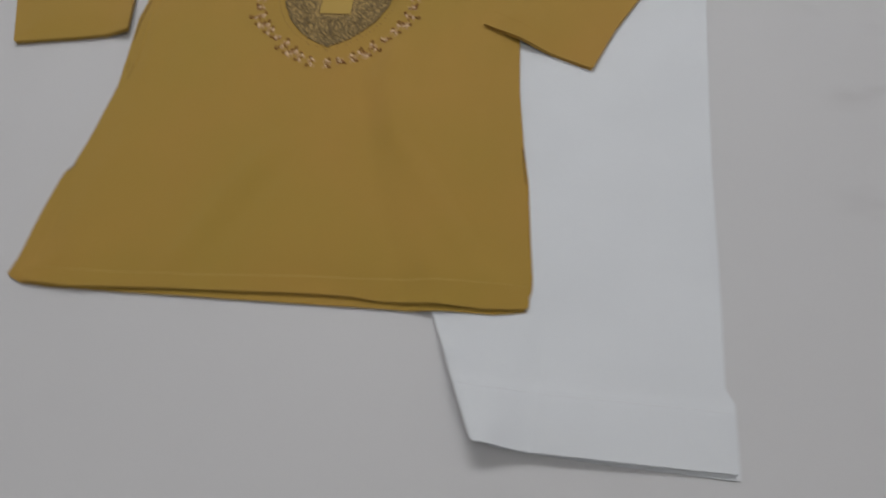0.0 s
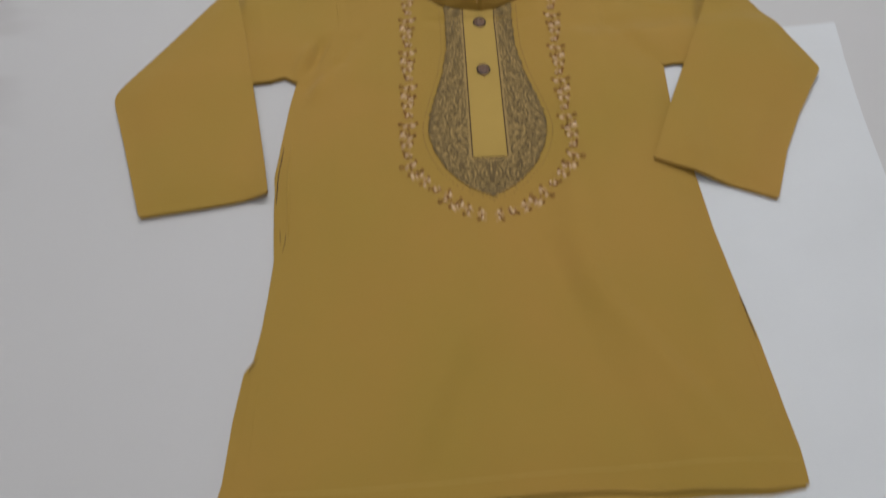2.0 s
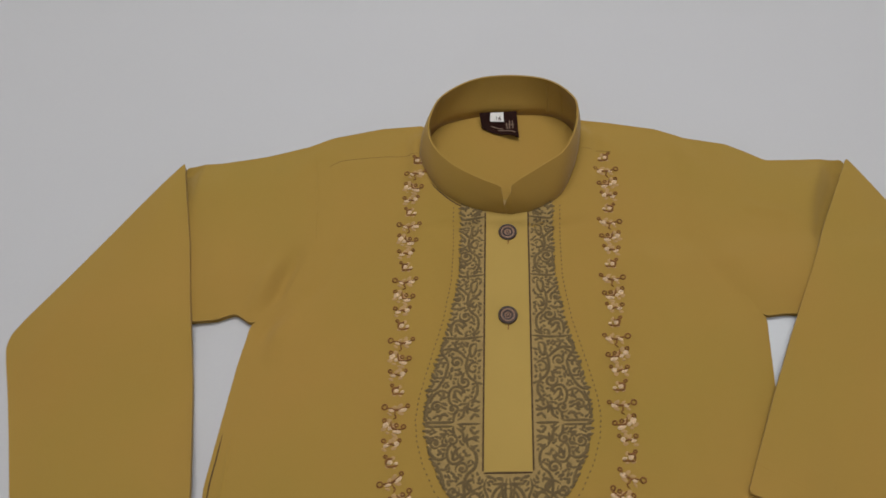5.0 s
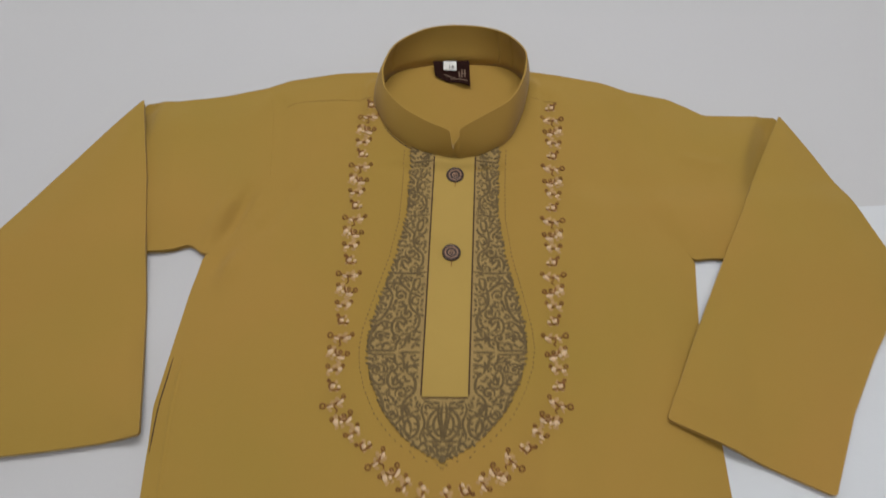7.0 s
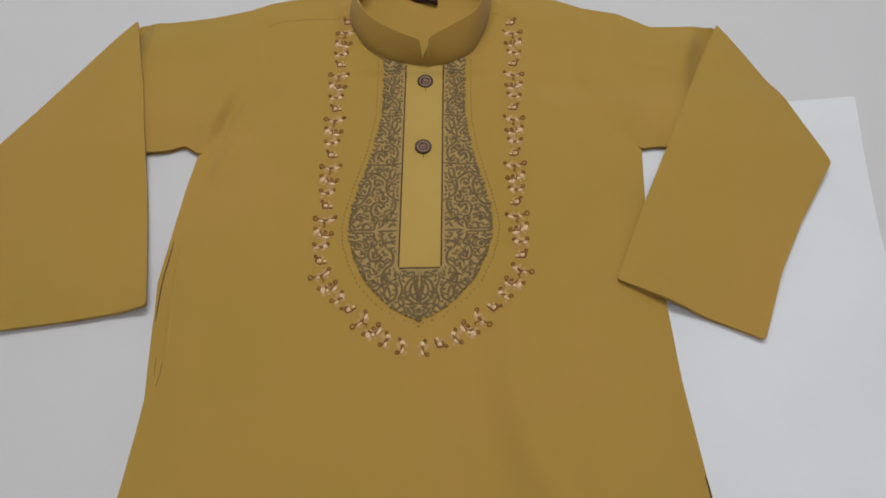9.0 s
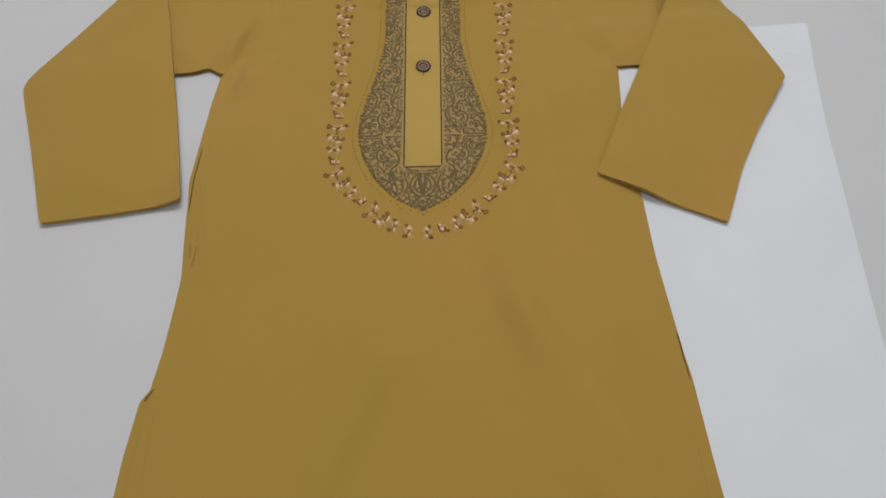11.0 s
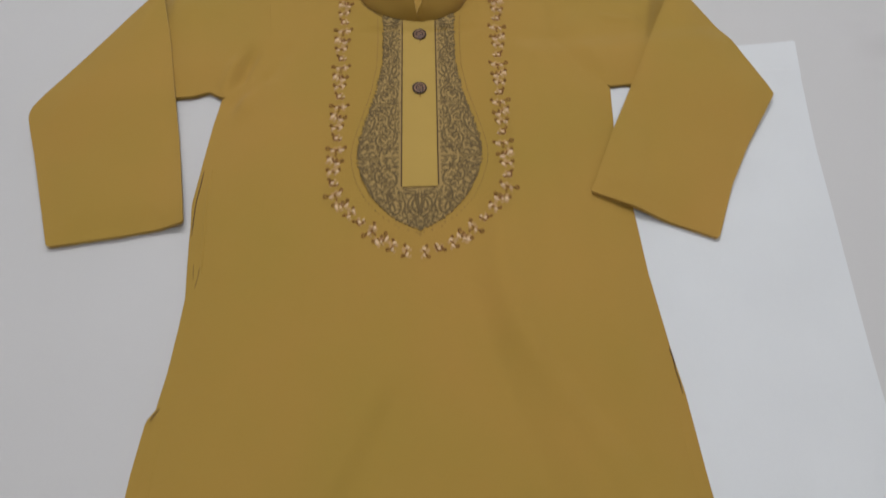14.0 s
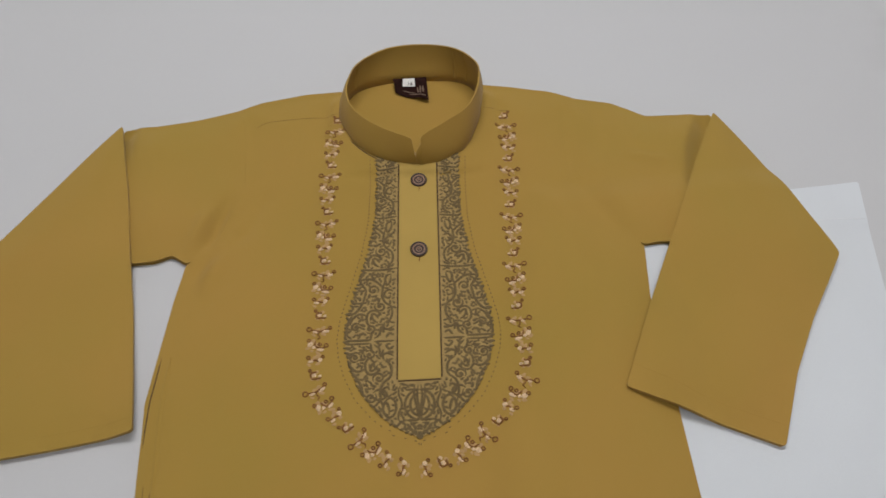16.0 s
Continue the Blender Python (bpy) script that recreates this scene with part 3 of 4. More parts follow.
# seams, hems and the side openings
SEAM = material("seam_and_pocket_shade", (0.215, 0.135, 0.030), 0.85, 0.1, 0.05, 200, 0.3, 2000)
line_on_kurta("hem_stitching", [(-0.1917, -0.2772), (-0.1223, -0.2786), (-0.0300, -0.2772), (0.0242, -0.2760), (0.0561, -0.2766), (0.0921, -0.2767), (0.1788, -0.2800)], 0.0008, 0.0002, STITCH)
line_on_kurta("yoke_seam", [(-0.1215, 0.2322), (-0.1166, 0.2352), (-0.1070, 0.2378), (-0.0640, 0.2403), (-0.0535, 0.2405)], 0.0005, 0.0001, SEAM)
line_on_kurta("yoke_seam", [(0.0640, 0.2403), (0.0739, 0.2396), (0.0859, 0.2376)], 0.0005, 0.0001, SEAM)
# dark ribbons stand in for the shade in the pocket's opening
line_on_kurta("pocket_shade_line", [(-0.1746, 0.0278), (-0.1762, 0.0130), (-0.1783, -0.0039), (-0.1790, -0.0217), (-0.1792, -0.0355)], 0.0009, 0.0003, CREASE)
line_on_kurta("pocket_shade_line", [(-0.1703, -0.0652), (-0.1710, -0.0741), (-0.1727, -0.0830)], 0.0010, 0.0002, SEAM)
line_on_kurta("pocket_shade_line", [(-0.1752, -0.0613), (-0.1749, -0.0692), (-0.1743, -0.0751)], 0.0008, 0.0002, SEAM)
line_on_kurta("pocket_fold", [(-0.1682, 0.0279), (-0.1700, -0.0117), (-0.1692, -0.0463), (-0.1689, -0.0711)], 0.0030, 0.0009, COTTON)
# shade of the open side slits, drawn as dark lines on the cloth
line_on_kurta("slit_shade_line", [(-0.1878, -0.1765), (-0.1917, -0.1820), (-0.1937, -0.1855)], 0.0009, 0.0003, CREASE)
line_on_kurta("slit_shade_line", [(0.1724, -0.1516), (0.1735, -0.1586), (0.1738, -0.1676)], 0.0011, 0.0003, CREASE)
line_on_kurta("slit_shade_line", [(0.1733, -0.1666), (0.1745, -0.1766), (0.1752, -0.1876)], 0.0008, 0.0003, CREASE)
line_on_kurta("slit_stitching", [(-0.1854, -0.1904), (-0.1881, -0.2302), (-0.1914, -0.2750)], 0.0007, 0.0001, COTTON)
line_on_kurta("slit_stitching", [(0.1686, -0.1876), (0.1711, -0.2376), (0.1730, -0.2777)], 0.0007, 0.0001, COTTON)
line_on_kurta("cuff_stitching", [(-0.2837, -0.0297), (-0.2323, -0.0227), (-0.1862, -0.0158)], 0.0006, 0.0001, COTTON, fore_line_z(FORE_L), sleeves[0])
line_on_kurta("cuff_stitching", [(0.1422, -0.0004), (0.1889, -0.0268), (0.2334, -0.0472)], 0.0006, 0.0001, COTTON, fore_line_z(FORE_R), sleeves[1])

# ---- the stand collar ----
N = 120
low, high = spline(NECK_BASE, N), spline(NECK_TOP, N)
high[:5, 2] -= 0.0016 * np.linspace(1, 0, 5) ** 2  # rounded front corner
low[:22, 1] -= 0.0012 * np.linspace(1, 0, 22)  # one front flap laps over the other
high[:22, 1] -= 0.0012 * np.linspace(1, 0, 22)
low[-12:, 1] += 0.0016 * np.linspace(0, 1, 12)
centre = np.array([0.005, 0.238, 0])
bm = bmesh.new()
rows = []
LEVELS = 9
for k in range(N):
    out = low[k] - centre
    out[2] = 0
    out /= np.linalg.norm(out)
    ring = []
    for side in (0, 1):
        for j in range(LEVELS):
            s = j / (LEVELS - 1)
            q = low[k] * (1 - s) + high[k] * s + out * (0.0016 * math.sin(math.pi * s) + 0.0004 * noise.noise((k * 0.13, s * 2.0, 4.0)))
            q = q + out * (0.0006 if side == 0 else -0.0006)
            if j == 0:
                q[2] = min(q[2] - 0.003, 0.0035)
            ring.append(bm.verts.new(q))
    rows.append(ring)
for a, b in zip(rows[:-1], rows[1:]):
    for j in range(LEVELS - 1):
        bm.faces.new((a[j], b[j], b[j + 1], a[j + 1]))
        o = LEVELS
        bm.faces.new((a[o + j + 1], b[o + j + 1], b[o + j], a[o + j]))
    bm.faces.new((a[LEVELS - 1], b[LEVELS - 1], b[2 * LEVELS - 1], a[2 * LEVELS - 1]))
    bm.faces.new((b[0], a[0], a[LEVELS], b[LEVELS]))
for ring in (rows[0], rows[-1]):
    for j in range(LEVELS - 1):
        bm.faces.new((ring[j], ring[j + 1], ring[LEVELS + j + 1], ring[LEVELS + j]))
bmesh.ops.recalc_face_normals(bm, faces=bm.faces)
for a, b in zip(rows[:-1], rows[1:]):  # the folded upper edge stays crisp
    for j in (LEVELS - 1, 2 * LEVELS - 1):
        bm.edges.get((a[j], b[j])).smooth = False
for ring in (rows[0], rows[-1]):
    for j in range(LEVELS - 1):
        for o in (0, LEVELS):
            bm.edges.get((ring[o + j], ring[o + j + 1])).smooth = False
collar = part("stand_collar", bm, COTTON, kurta)
# joins of the collar's lining
for k in (62, 65, 42):
    bm = bmesh.new()
    lane = []
    for s in np.linspace(0.04, 0.98, 8):
        out = low[k] - centre
        out[2] = 0
        out /= np.linalg.norm(out)
        along = (low[k + 1] - low[k - 1]) / np.linalg.norm(low[k + 1] - low[k - 1])
        q = low[k] * (1 - s) + high[k] * s + out * (0.0016 * math.sin(math.pi * s) - 0.0009)
        lane.append([bm.verts.new(q - along * 0.0010), bm.verts.new(q - out * 0.0011), bm.verts.new(q + along * 0.0010)])
    for a, b in zip(lane[:-1], lane[1:]):
        for i in (0, 1):
            bm.faces.new((a[i], a[i + 1], b[i + 1], b[i]))
    part("lining_seam", bm, COTTON, collar)

# the seam where the collar is sewn on, and the dropped shoulder's seam
def ring_line(k0, k1, away):
    out = []
    for k in range(k0, k1):
        d = low[k] - centre
        out.append((low[k] + d / np.linalg.norm(d[:2]) * away)[:2])
    return np.array(out)


bm = bmesh.new()
ribbon(bm, ring_line(5, 27, 0.0012), 0.0009, 0.0002, seam_z)
part("collar_seam", bm, CREASE, collar)
line_on_kurta("armhole_seam", [(-.1350, .2500), (-.1305, .2300), (-.1285, .2072), (-.1262, .1680)], 0.0014, 0.0002, COTTON)

# ---- the embroidered chest piece ----
HALF = np.array([(-.0410, .0000), (-.0360, .0110), (-.0300, .0200), (-.0240, .0270), (-.0100, .0385), (.0070, .0465), (.0220, .0508), (.0350, .0522), (.0480, .0510), (.0627, .0478), (.0840, .0425), (.1040, .0374), (.1345, .0330), (.1614, .0325), (.1920, .0332), (.1990, .0335)])


def axis_x(v):
    return 0.0000 + 0.038 * np.asarray(v)


def half_width(v):
    return np.interp(v, HALF[:, 0], HALF[:, 1])


def motif(u, v):
    return np.stack([np.asarray(u) + axis_x(v), np.asarray(v) + 0 * np.asarray(u)], -1)


def raised(lift):
    return lambda q: front_z(q) + lift


vs = np.linspace(-.041, .196, 90)
right_side = motif(np.maximum(half_width(vs) - 0.0012, 0), vs)
left_side = motif(-np.maximum(half_width(vs) - 0.0012, 0), vs)
ground_outline = np.vstack([right_side, left_side[::-1][:-1]])
chest = part("embroidered_panel", sheet(resample(ground_outline, 0.003), lambda q, d: front_z(q) + 0.00045, 0.0006, 0.004), MOTIF_GROUND, kurta, "grey-brown arabesque embroidery panel")

rng = random.Random(11)
threads = bmesh.new()
laid = []  # where threads already lie on one half, to find the gaps


def allowed(u, v):
    return (u > 0.0156 or v < -0.0018) and 0 <= u < float(half_width(v)) - 0.0006 and -0.040 < v < .193


def lay(pts, width=0.0019):
    """A stem on both halves of the panel, cut off at the placket and at the panel's edge."""
    run = []
    for u, v in [*pts, (9, 9)]:
        if allowed(u, v):
            run.append((u, v))
            continue
        if len(run) > 2:
            q = np.array(run)
            laid.extend(run[::2])
            for side in (1, -1):
                ribbon(threads, motif(side * q[:, 0], q[:, 1]), width * rng.uniform(0.88, 1.1), 0.0008, raised(0.0005))
        run = []


def bud(u, v, angle, length=0.0042, width=0.0021):
    if allowed(u, v):
        laid.append((u, v))
        for side in (1, -1):
            c = motif(side * u, v)
            petal(threads, c[0], c[1], angle if side > 0 else math.pi - angle, length, width, 0.0006, raised(0.0005))


def tile(top, depth, flip=1):
    """One repeat of the arabesque, from the cross bar at top down (or up, flip -1) to depth; in thousandths from the placket's edge and the bar."""
    def put(x, y):
        return 0.0157 + x / 1000, top - flip * y / 1000

    def stem(*pts, width=0.0020):
        q = spline([(x, y) for x, y in pts], 6 * len(pts))
        lay([put(x, y) for x, y in q if y < depth], width)

    def scroll(x, y, r, start, turns):
        a = start + np.linspace(0, turns, 20)
        f = r * np.linspace(1, 0.25, 20)
        lay([put(x + i * math.cos(b), y + i * math.sin(b)) for i, b in zip(f, a) if y + i * math.sin(b) < depth])
        if y < depth:
            bud(*put(x, y), start, 0.0026, 0.0022)

    def leaf(x, y, angle, length=4.8, width=2.5):
        if y < depth:
            bud(*put(x, y), -flip * angle, length / 1000, width / 1000)

    # teardrop by the placket and the stems that leave it
    stem((4.0, 4.5), (7.4, 5.5), (8.3, 9.6), (7.0, 13.5), (4.8, 10.5), (4.0, 4.8))
    stem((8.3, 9.6), (9.8, 15.5), (10.3, 22), (8.2, 27.5), (4.2, 31), (3.0, 36), (4.2, 41), (8.2, 44))
    stem((9.8, 15.5), (14.4, 10.5), (20.2, 8.0), (28.0, 9.0))
    stem((2.4, 19), (5.2, 17.4), (8.0, 19), (8.6, 22.6), (5.4, 24.2), (4.2, 21.8))
    # leaves towards the panel's edge
    stem((22.0, 2.0), (25.0, 5.4), (26.4, 9.2), (23.6, 14.0), (21.4, 17.5))
    leaf(24.2, 3.2, 0.3), leaf(27.8, 6.0, 0.8), leaf(28.8, 10.4, 0.0), leaf(18.6, 4.2, -0.6)
    stem((21.4, 17.0), (22.4, 22.0), (23.8, 27.4), (28.4, 35.0), (34.0, 37.6))
    leaf(26.2, 17.2, -0.6, 5.4, 2.2), leaf(29.6, 19.2, -0.9, 5.0, 2.2), leaf(27.2, 23.4, -0.4, 5.2), leaf(30.6, 27.2, -0.9, 5.0)
    leaf(33.6, 30.6, -1.1, 6.0), leaf(33.4, 36.0, 0.1, 5.4), leaf(19.4, 22.4, 1.2), leaf(15.0, 25.6, 0.5)
    # paired scrolls
    scroll(16.6, 17.2, 4.0, 2.4, 8.0)
    scroll(11.4, 31.0, 4.2, -0.6, 8.0)
    scroll(17.8, 48.6, 3.7, 0.6, 8.0)
    scroll(28.2, 46.8, 3.4, 3.6, 8.0)
    # the round leaf
    stem((10.4, 38.4), (13.4, 34.8), (17.8, 34.2), (20.6, 38.2), (20.0, 44.2), (15.8, 47.6))
    stem((12.4, 40.6), (14.8, 37.2), (17.2, 37.0), (16.0, 41.6), (12.6, 44.2))
    leaf(12.2, 37.6, 0.9, 5.2, 2.6), leaf(17.6, 40.0, 1.3, 5.0, 2.0)
    stem((1.6, 46.8), (6.0, 49.4), (10.6, 47.6), (11.6, 53.0), (15.2, 56.2))
    stem((1.6, 54.2), (4.8, 52.6), (7.4, 56.0))
    stem((8.2, 44.0), (9.4, 48.6), (8.6, 52.4))
    leaf(5.4, 43.8, 0.6), leaf(3.4, 50.0, 0.2)
    stem((20.6, 38.2), (26.0, 36.6), (30.6, 40.2), (32.2, 45.0))
    stem((31.0, 37.4), (33.6, 44.0), (34.6, 51.0), (35.4, 57.5))
    leaf(25.2, 41.6, 0.9), leaf(23.4, 45.4, -0.4), leaf(32.4, 50.0, 0.9), leaf(23.8, 52.2, 0.2, 5.0)
    stem((16.0, 49.6), (17.4, 54.6), (17.0, 58.4))


for top, depth, flip in ((.1805, 45.2, 1), (.1345, 45.2, 1), (.0885, 57.5, 1), (-.0285, 57.5, -1)):
    tile(top, depth, flip)
tile(.2265, 45.2)
# cross bars where the repeat joins, and the double bar at the widest place
for v in (.1805, .1345, .0885):
    lay([(u, v + 0.0008 * math.sin(u * 160)) for u in np.linspace(0.0157, 0.06, 40)], 0.0020)
for dv in (-.0013, .0013):
    lay([(u, .0300 + dv) for u in np.linspace(0.0330, 0.06, 24)], 0.0019)
lay([(u, .0300) for u in np.linspace(0.0170, 0.0310, 12)], 0.0018)
# the foot's ornament: an oval with upright leaves, drops beside it and a knob at the point
for rx, ry in ((.0098, .0105), (.0062, .0078)):
    a = np.linspace(-1.57, 1.57, 22)
    lay([(rx * math.cos(b), -.0178 + ry * math.sin(b)) for b in a], 0.0020)
for u0, u1 in ((.0009, .0009), (.0032, .0018)):
    lay([(u0 + (u1 - u0) * k / 11 + 0.0008 * math.sin(k * 0.5), -.0040 - .0240 * k / 11) for k in range(12)], 0.0018)
lay([(u, -.0072) for u in np.linspace(0.0004, 0.0098, 10)], 0.0019)
lay([(u, -.0286) for u in np.linspace(0.0004, 0.0085, 10)], 0.0019)
for u, v, rx, ry in ((.0195, -.0190, .0042, .0068), (.0240, -.0095, .0046, .0036)):
    a = np.linspace(0.4, 6.4, 20)
    lay([(u + rx * math.cos(b) + 0.25 * (v + .019), v + ry * math.sin(b)) for b in a], 0.0019)
lay([(.0128 + 0.0012 * math.sin(k * 0.6), -.0040 - .0250 * k / 15) for k in range(16)], 0.0019)
for u, v, angle in ((.0035, -.0330, 1.1), (.0070, -.0325, 0.9), (.0110, -.0300, 0.7), (.0028, -.0368, 1.3), (.0052, -.0040, 0.2), (.0110, -.0030, 0.3)):
    bud(u, v, angle, 0.0050, 0.0024)
petal(threads, float(axis_x(-.0385)), -.0390, 1.57, 0.0058, 0.0046, 0.0008, raised(0.0005))
# leaf tips along the ragged outer edge
for v in np.arange(-.0385, .191, .0036):
    bud(float(half_width(v)) - 0.0016, v + rng.uniform(-.0006, .0006), rng.uniform(-0.2, 1.2), 0.0042 * rng.uniform(.7, 1.3), 0.0021)
# small leaves in the gaps
for _ in range(2600):
    v = rng.uniform(-.038, .191)
    u = rng.uniform(0.0 if v < -.003 else 0.0172, max(float(half_width(v)) - 0.0014, 0.001))
    if allowed(u, v) and ((np.array(laid) - (u, v)) ** 2).sum(1).min() > 0.0018**2:
        bud(u, v, rng.uniform(0, 3.14), rng.uniform(.0026, .0046), 0.0019)
scrolls = part("scroll_embroidery", threads, MOTIF_THREAD, chest, "dark brown raised scroll embroidery")
tagged(scrolls, kind="stuff")

# running stitch round the chest piece
bm = bmesh.new()
for side in (1, -1):
    w = np.concatenate([np.linspace(-.0448, -.0405, 3), np.linspace(-.038, .190, 68)])
    for v in w:
        grown = 0.0042 * smoothstep(-.046, -.030, np.array(v)) + (0.005 if v < -.036 else 0.0) * (v + .0459) / .01
        c = motif(side * (float(half_width(v + 0.002)) + float(grown)), v)
        nxt = motif(side * (float(half_width(v + 0.004)) + float(grown)), v + 0.002)
        petal(bm, c[0], c[1], math.atan2(nxt[1] - c[1], nxt[0] - c[0]), 0.0018, 0.0008, 0.0004, front_z)
tagged(part("running_stitch", bm, DOT_THREAD, kurta), kind="stuff")

# ---- placket with its piping and buttons ----
pv = np.linspace(0.0, .1865, 40)
left_edge, right_edge = motif(-0.0143 + 0 * pv, pv), motif(0.0143 + 0 * pv, pv)
placket = part("placket", sheet(resample(np.vstack([right_edge, left_edge[::-1]]), 0.004), lambda q, d: front_z(q) + 0.0009 + 0.0003 * bulge(d, 0.0015), 0.0010, 0.003), PLACKET_COTTON, kurta, "plain lighter mustard button placket")
for u in (-0.0149, 0.0150):
    bm = bmesh.new()
    w = np.linspace(0.0005, .184, 60)
    ribbon(bm, motif(u + 0 * w, w), 0.0010, 0.0004, raised(0.0006), False)
    part("piping", bm, CREASE, placket, "dark brown piping")
bm = bmesh.new()
us = np.linspace(-0.0143, 0.0143, 12)
ribbon(bm, motif(us, -0.0007 + 0 * us), 0.0010, 0.0007, raised(0.0005), False)
part("piping", bm, CREASE, placket, "dark brown piping")


def lathe(bm, profile, m, n=40):
    rings = []
    for r, z in profile:
        rings.append([bm.verts.new(m @ Vector((r * math.cos(2 * math.pi * k / n), r * math.sin(2 * math.pi * k / n), z))) for k in range(n)] if r > 0 else [bm.verts.new(m @ Vector((0, 0, z)))])
    for a, b in zip(rings[:-1], rings[1:]):
        for k in range(n):
            l = (k + 1) % n
            if len(b) == 1:
                bm.faces.new((a[k], a[l], b[0]))
            elif len(a) == 1:
                bm.faces.new((a[0], b[l], b[k]))
            else:
                bm.faces.new((a[k], a[l], b[l], b[k]))
    return bm


for x, y, spin in ((0.0071, 0.1692, 0.3000), (0.0043, 0.1033, 0.9000)):
    z = float(front_z([(x, y)])[0]) + 0.0012
    m = Matrix.Translation((x, y, z)) @ Euler((radians(3), radians(-2), spin)).to_matrix().to_4x4()
    button = part("button", lathe(bmesh.new(), [(.0056, .0), (.0063, .0006), (.0064, .0013), (.0060, .0019), (.0053, .0020), (.0049, .0015), (.0036, .0013), (.0031, .0017), (.0025, .0016), (.0021, .0010), (0, .0008)], m), BUTTON_DARK, kurta, "round dark brown wooden button")
    part("ring", lathe(bmesh.new(), [(.0047, .00145), (.0045, .0019), (.0040, .0019), (.0037, .00140)], m), BUTTON_LIGHT, button)
    part("ring", lathe(bmesh.new(), [(.0023, .00110), (.0021, .0014), (.0017, .0014), (.0015, .0010)], m), BUTTON_LIGHT, button)
    for a in (0, 1):
        bm = bmesh.new()
        c, s = math.cos(spin + a * 1.57), math.sin(spin + a * 1.57)
        ribbon(bm, [(x - 0.0013 * c, y - 0.0013 * s), (x, y), (x + 0.0013 * c, y + 0.0013 * s)], 0.0007, 0.0004, lambda q: np.full(len(q), z + 0.0014))
        part("sewing_thread", bm, BUTTON_LIGHT, button)
    bm = bmesh.new()
    ribbon(bm, [(x + 0.0002, y - 0.0060), (x + 0.0001, y - 0.0080), (x - 0.0003, y - 0.0105)], 0.0010, 0.0004, raised(0.0013))
    part("buttonhole", bm, BROWN_THREAD, placket)

# ---- the flowering vine round the chest ----
VINE_L = [(-0.0550, 0.2366), (-0.0580, 0.2168), (-0.0613, 0.1809), (-0.0633, 0.1327), (-0.0646, 0.0904), (-0.0671, 0.0445), (-0.0696, 0.0032), (-0.0670, -0.0076), (-0.0560, -0.0214), (-0.0442, -0.0362), (-0.0290, -0.0496), (-0.0158, -0.0578), (-0.0025, -0.0612)]
VINE_R = [(0.0799, 0.2356), (0.0799, 0.2139), (0.0778, 0.1751), (0.0752, 0.1360), (0.0725, 0.0884), (0.0706, 0.0425), (0.0713, 0.0018), (0.0690, -0.0082), (0.0584, -0.0217), (0.0469, -0.0352), (0.0300, -0.0486), (0.0138, -0.0571), (-0.0025, -0.0612)]


def loop(x, y, r, start, turns, n=12):
    a = start + np.linspace(0, turns, n)
    f = np.linspace(1.0, 0.72, n)
    return np.stack([x + r * f * np.cos(a), y + r * f * np.sin(a)], 1)


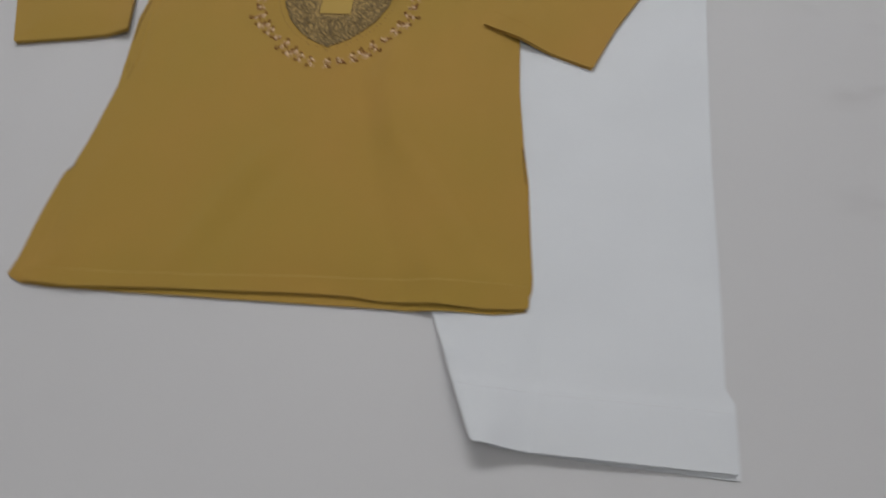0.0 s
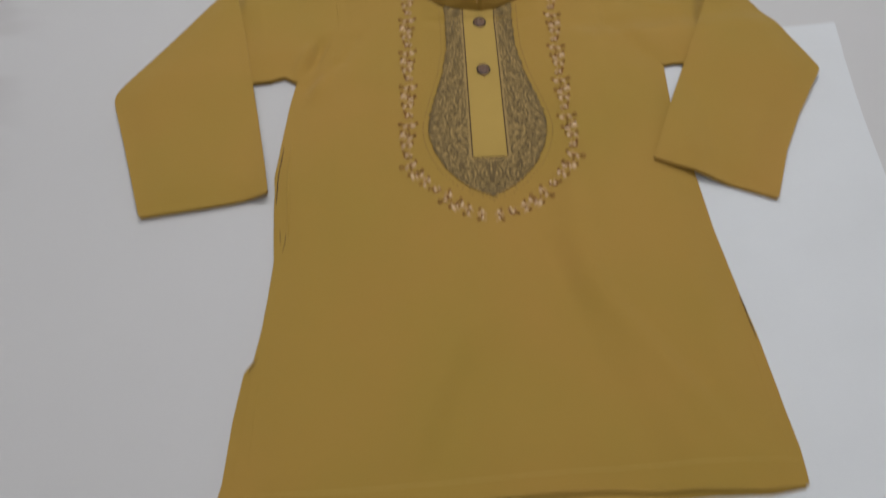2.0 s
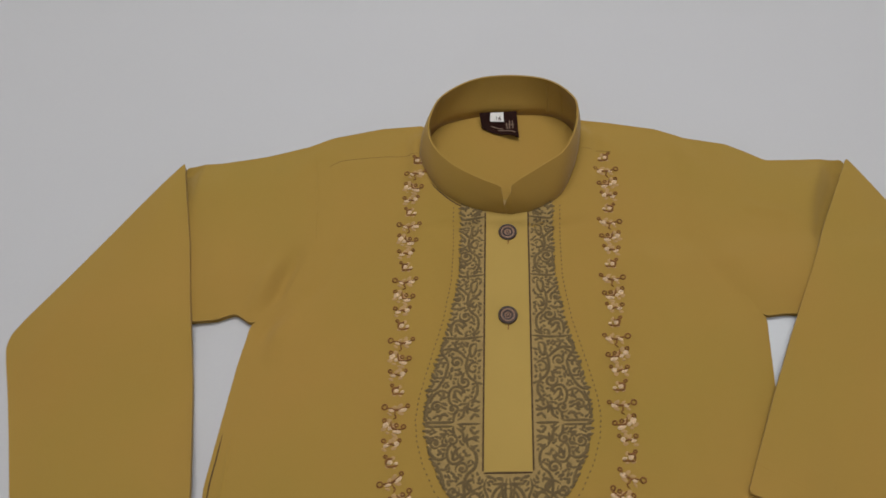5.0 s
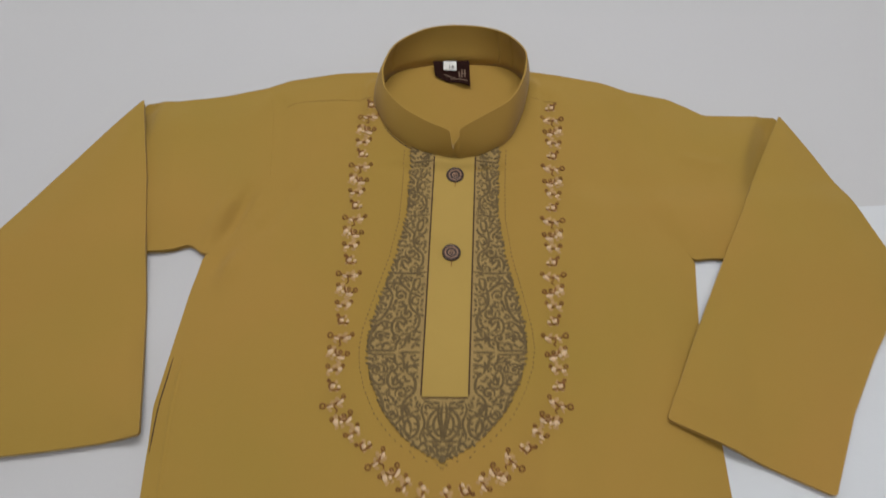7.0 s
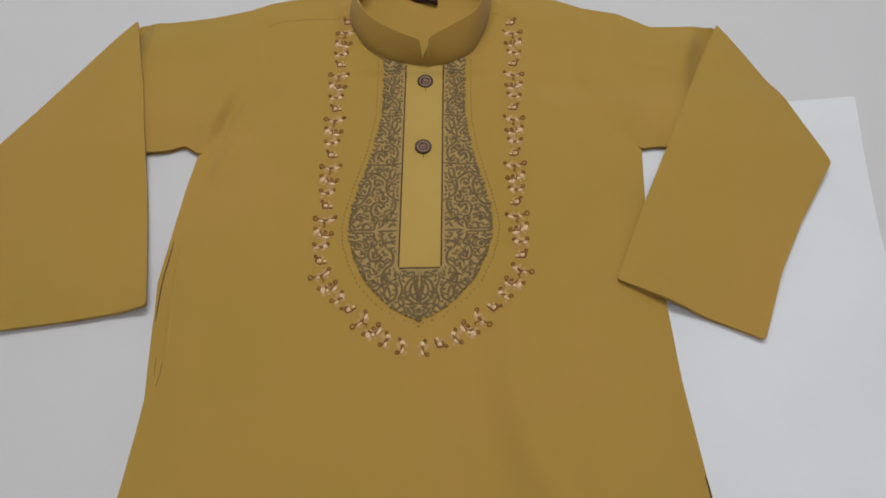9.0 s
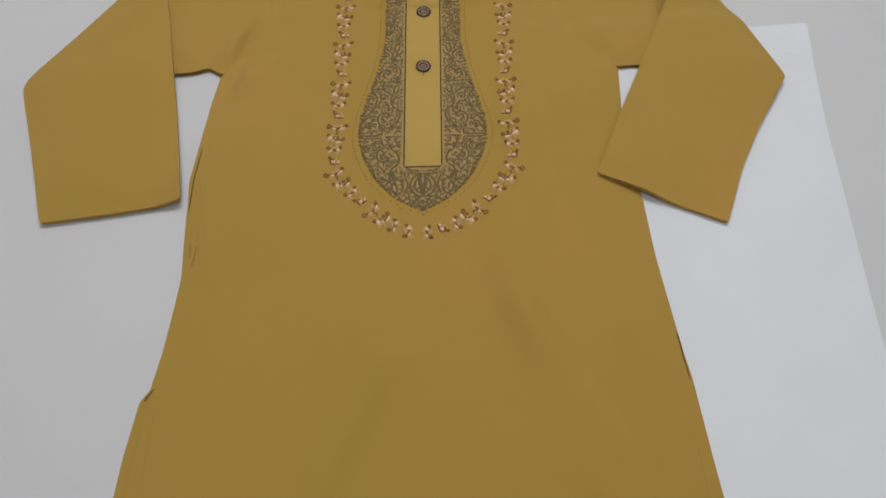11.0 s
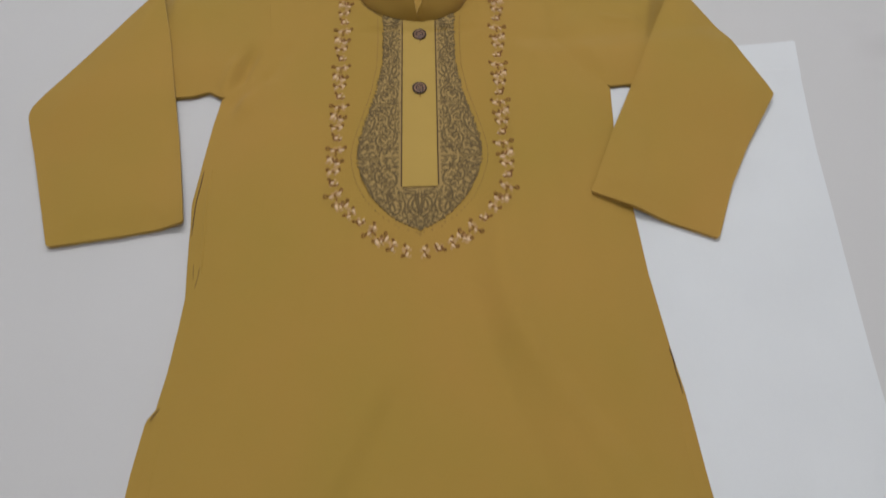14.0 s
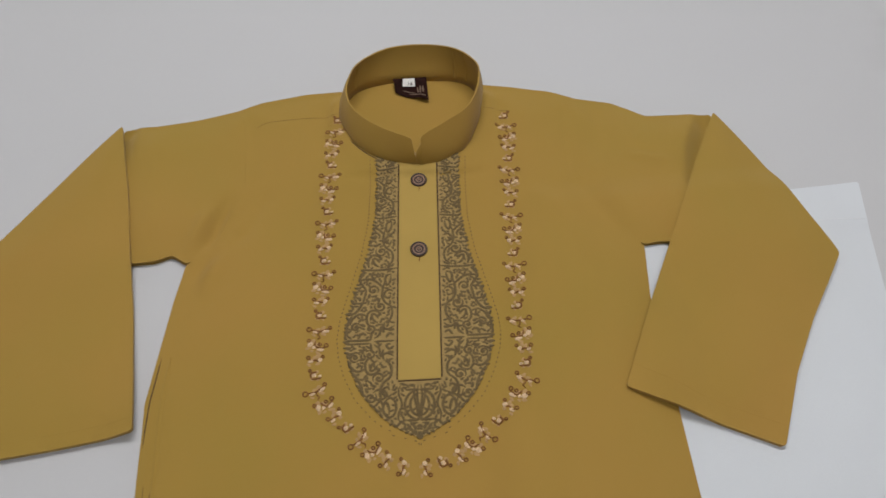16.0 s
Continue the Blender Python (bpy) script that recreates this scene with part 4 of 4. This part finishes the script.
def sprig(kind, place, ahead, side, jitter):
    """One sprig of the vine: a brown stem with curls and cream petals. side: towards the vine's outer edge."""
    stem, cream, peach = bmesh.new(), bmesh.new(), bmesh.new()
    lift = raised(0.0003)

    def at(a, b):
        return place + (1.0 if kind == 0 else 1.18) * (side * a + ahead * b)

    def bend(*ab):
        return spline([at(a + jitter.uniform(-.0003, .0003), b + jitter.uniform(-.0003, .0003)) for a, b in ab], 14)

    def leaf(bm, a, b, turn, l, w):
        q = at(a, b)
        petal(bm, q[0], q[1], math.atan2(side[1], side[0]) + turn + jitter.uniform(-.3, .3), 1.12 * l * jitter.uniform(.88, 1.12), 1.1 * w, 0.0003 if bm is peach else 0.0008, front_z if bm is peach else lift)
        if bm is cream:  # a paler, duller stitch beside each petal
            leaf(peach, a + .0016 * (1 if a < 0 else -1), b + .0022, turn + .7, l * 0.9, w * 0.9)
            leaf(peach, a + .0010, b - .0022, turn - .5, l * 0.9, w * 0.8)

    def curl(a, b, r, start):
        q = at(a, b)
        ribbon(stem, loop(q[0], q[1], 0.9 * r if kind == 0 else r, start, 7.3, 18), 0.0010, 0.0006, lift)

    if kind == 0:  # the long stem between a large and a small curl
        curl(.0070, .0006, .0021, 3.4)
        curl(-.0072, .0022, .0014, 4.0)
        ribbon(stem, bend((.0052, .0002), (.0030, -.0006), (.0006, -.0012), (-.0020, -.0008), (-.0048, .0002), (-.0064, .0012)), 0.0014, 0.0006, lift)
        ribbon(stem, bend((.0002, -.0010), (.0002, -.0034), (-.0006, -.0052), (.0012, -.0068)), 0.0009, 0.0005, lift)
        leaf(cream, -.0040, -.0006, .15, .0048, .0026)
        leaf(cream, .0026, -.0014, -.2, .0034, .0020)
    elif kind == 1:  # a round petal beside a double curl over a long petal
        curl(.0052, .0026, .0013, 0.5)
        curl(-.0048, .0000, .0015, 3.2)
        curl(-.0012, .0004, .0012, 1.0)
        ribbon(stem, bend((.0016, .0024), (.0012, -.0004), (.0004, -.0016), (-.0020, -.0018), (-.0046, -.0014)), 0.0013, 0.0006, lift)
        leaf(cream, .0044, .0002, .8, .0040, .0031)
        leaf(cream, .0022, -.0016, .4, .0028, .0022)
        leaf(cream, -.0016, -.0030, .1, .0048, .0024)
    elif kind == 2:  # a curled stem and two petals
        curl(.0046, .0014, .0013, 1.8)
        ribbon(stem, bend((.0042, .0002), (.0026, -.0006), (.0008, .0000), (-.0012, -.0010)), 0.0013, 0.0006, lift)
        leaf(cream, .0030, -.0010, .2, .0036, .0023)
        leaf(cream, -.0020, .0000, 1.0, .0033, .0029)
        curl(-.0036, .0022, .0010, 0.6)
    else:  # a petal inside a hooked stem
        curl(.0030, .0030, .0010, 2.0)
        ribbon(stem, bend((.0022, -.0019), (.0023, .0006), (.0017, .0019), (.0002, .0016), (-.0006, .0026)), 0.0014, 0.0006, lift)
        ribbon(stem, bend((.0022, -.0019), (.0000, -.0020), (-.0036, -.0016)), 0.0013, 0.0006, lift)
        leaf(cream, .0006, .0000, .5, .0032, .0026)
        leaf(cream, -.0026, -.0004, .3, .0026, .0018)
    ob = part("vine_sprig", stem, BROWN_THREAD, kurta)
    part("petals", cream, CREAM_THREAD, ob, "cream satin-stitch petals")
    part("pale_leaves", peach, PEACH_THREAD, ob)


shake = random.Random(5)
for pts, turn in ((VINE_L, 1), (VINE_R, -1)):
    line = resample(spline(pts, 160), 0.0004, False)
    length = np.r_[0, np.cumsum(np.linalg.norm(np.diff(line, axis=0), axis=1))]
    s, n = 0.0030, 0
    while s < length[-1] - 0.0015:
        k = int(np.searchsorted(length, s))
        ahead = line[max(k - 6, 0)] - line[min(k + 6, len(line) - 1)]  # towards the collar
        ahead /= np.linalg.norm(ahead)
        side = np.array([-ahead[1], ahead[0]]) * turn
        sprig(2 if s > length[-1] - 0.012 else (3, 0, 1, 2)[n % 4], line[k], ahead, side, shake)
        n += 1
        s += 0.01135

# ---- neck label ----
def back_lay(q):
    """The label hangs from the collar's join down onto the back panel."""
    q = np.asarray(q, float)
    return 0.0062 + 0.006 * smoothstep(.258, .278, q[:, 1]) + 0.004 * np.exp(-(((q[:, 0] - 0.014) / 0.008) ** 2)) * smoothstep(.272, .258, q[:, 1])


label_outline = resample([(-0.0098, 0.2761), (0.0185, 0.2766), (0.0193, 0.2534), (0.0123, 0.2558), (0.0014, 0.2596), (-0.0080, 0.2648)], 0.002)
label = part("neck_label", sheet(label_outline, lambda q, d: back_lay(q), 0.0005, 0.002), LABEL_BROWN, kurta, "dark brown woven neck label")
tag = part("size_tag", sheet(resample([(-.0014, .2752), (.0084, .2752), (.0086, .2680), (-.0018, .2688)], 0.002), lambda q, d: back_lay(q) + 0.0008, 0.0004, 0.002), TAG_WHITE, label, "small white size tag")
for x0, y0, x1, y1 in ((.0104, .2672, .0110, .2612), (.0128, .2690, .0126, .2610), (.0150, .2690, .0150, .2615), (.0117, .2652, .0162, .2650), (-.0010, .2655, .0080, .2620), (.0040, .2618, .0170, .2578)):
    bm = bmesh.new()
    ribbon(bm, resample([(x0, y0), (x1, y1)], 0.001, False), 0.0009, 0.0002, lambda q: back_lay(q) + 0.0002, False)
    part("print_bar", bm, LABEL_PRINT, label)
text = bpy.data.curves.new("size_number", "FONT")
text.body, text.size, text.align_x, text.align_y, text.extrude = "16", 0.0046, "CENTER", "CENTER", 0.0001
number = new("size_number", text)
flat = bpy.data.meshes.new_from_object(number.evaluated_get(bpy.context.evaluated_depsgraph_get()))
bpy.data.objects.remove(number)
flat.materials.clear()
flat.materials.append(LABEL_BROWN)
number = new("size_number", flat)
number.parent = tag
number.matrix_basis = pose(.0044, .2702, float(back_lay([(.0044, .2702)])[0]) + 0.0013, 16, 0, 0)
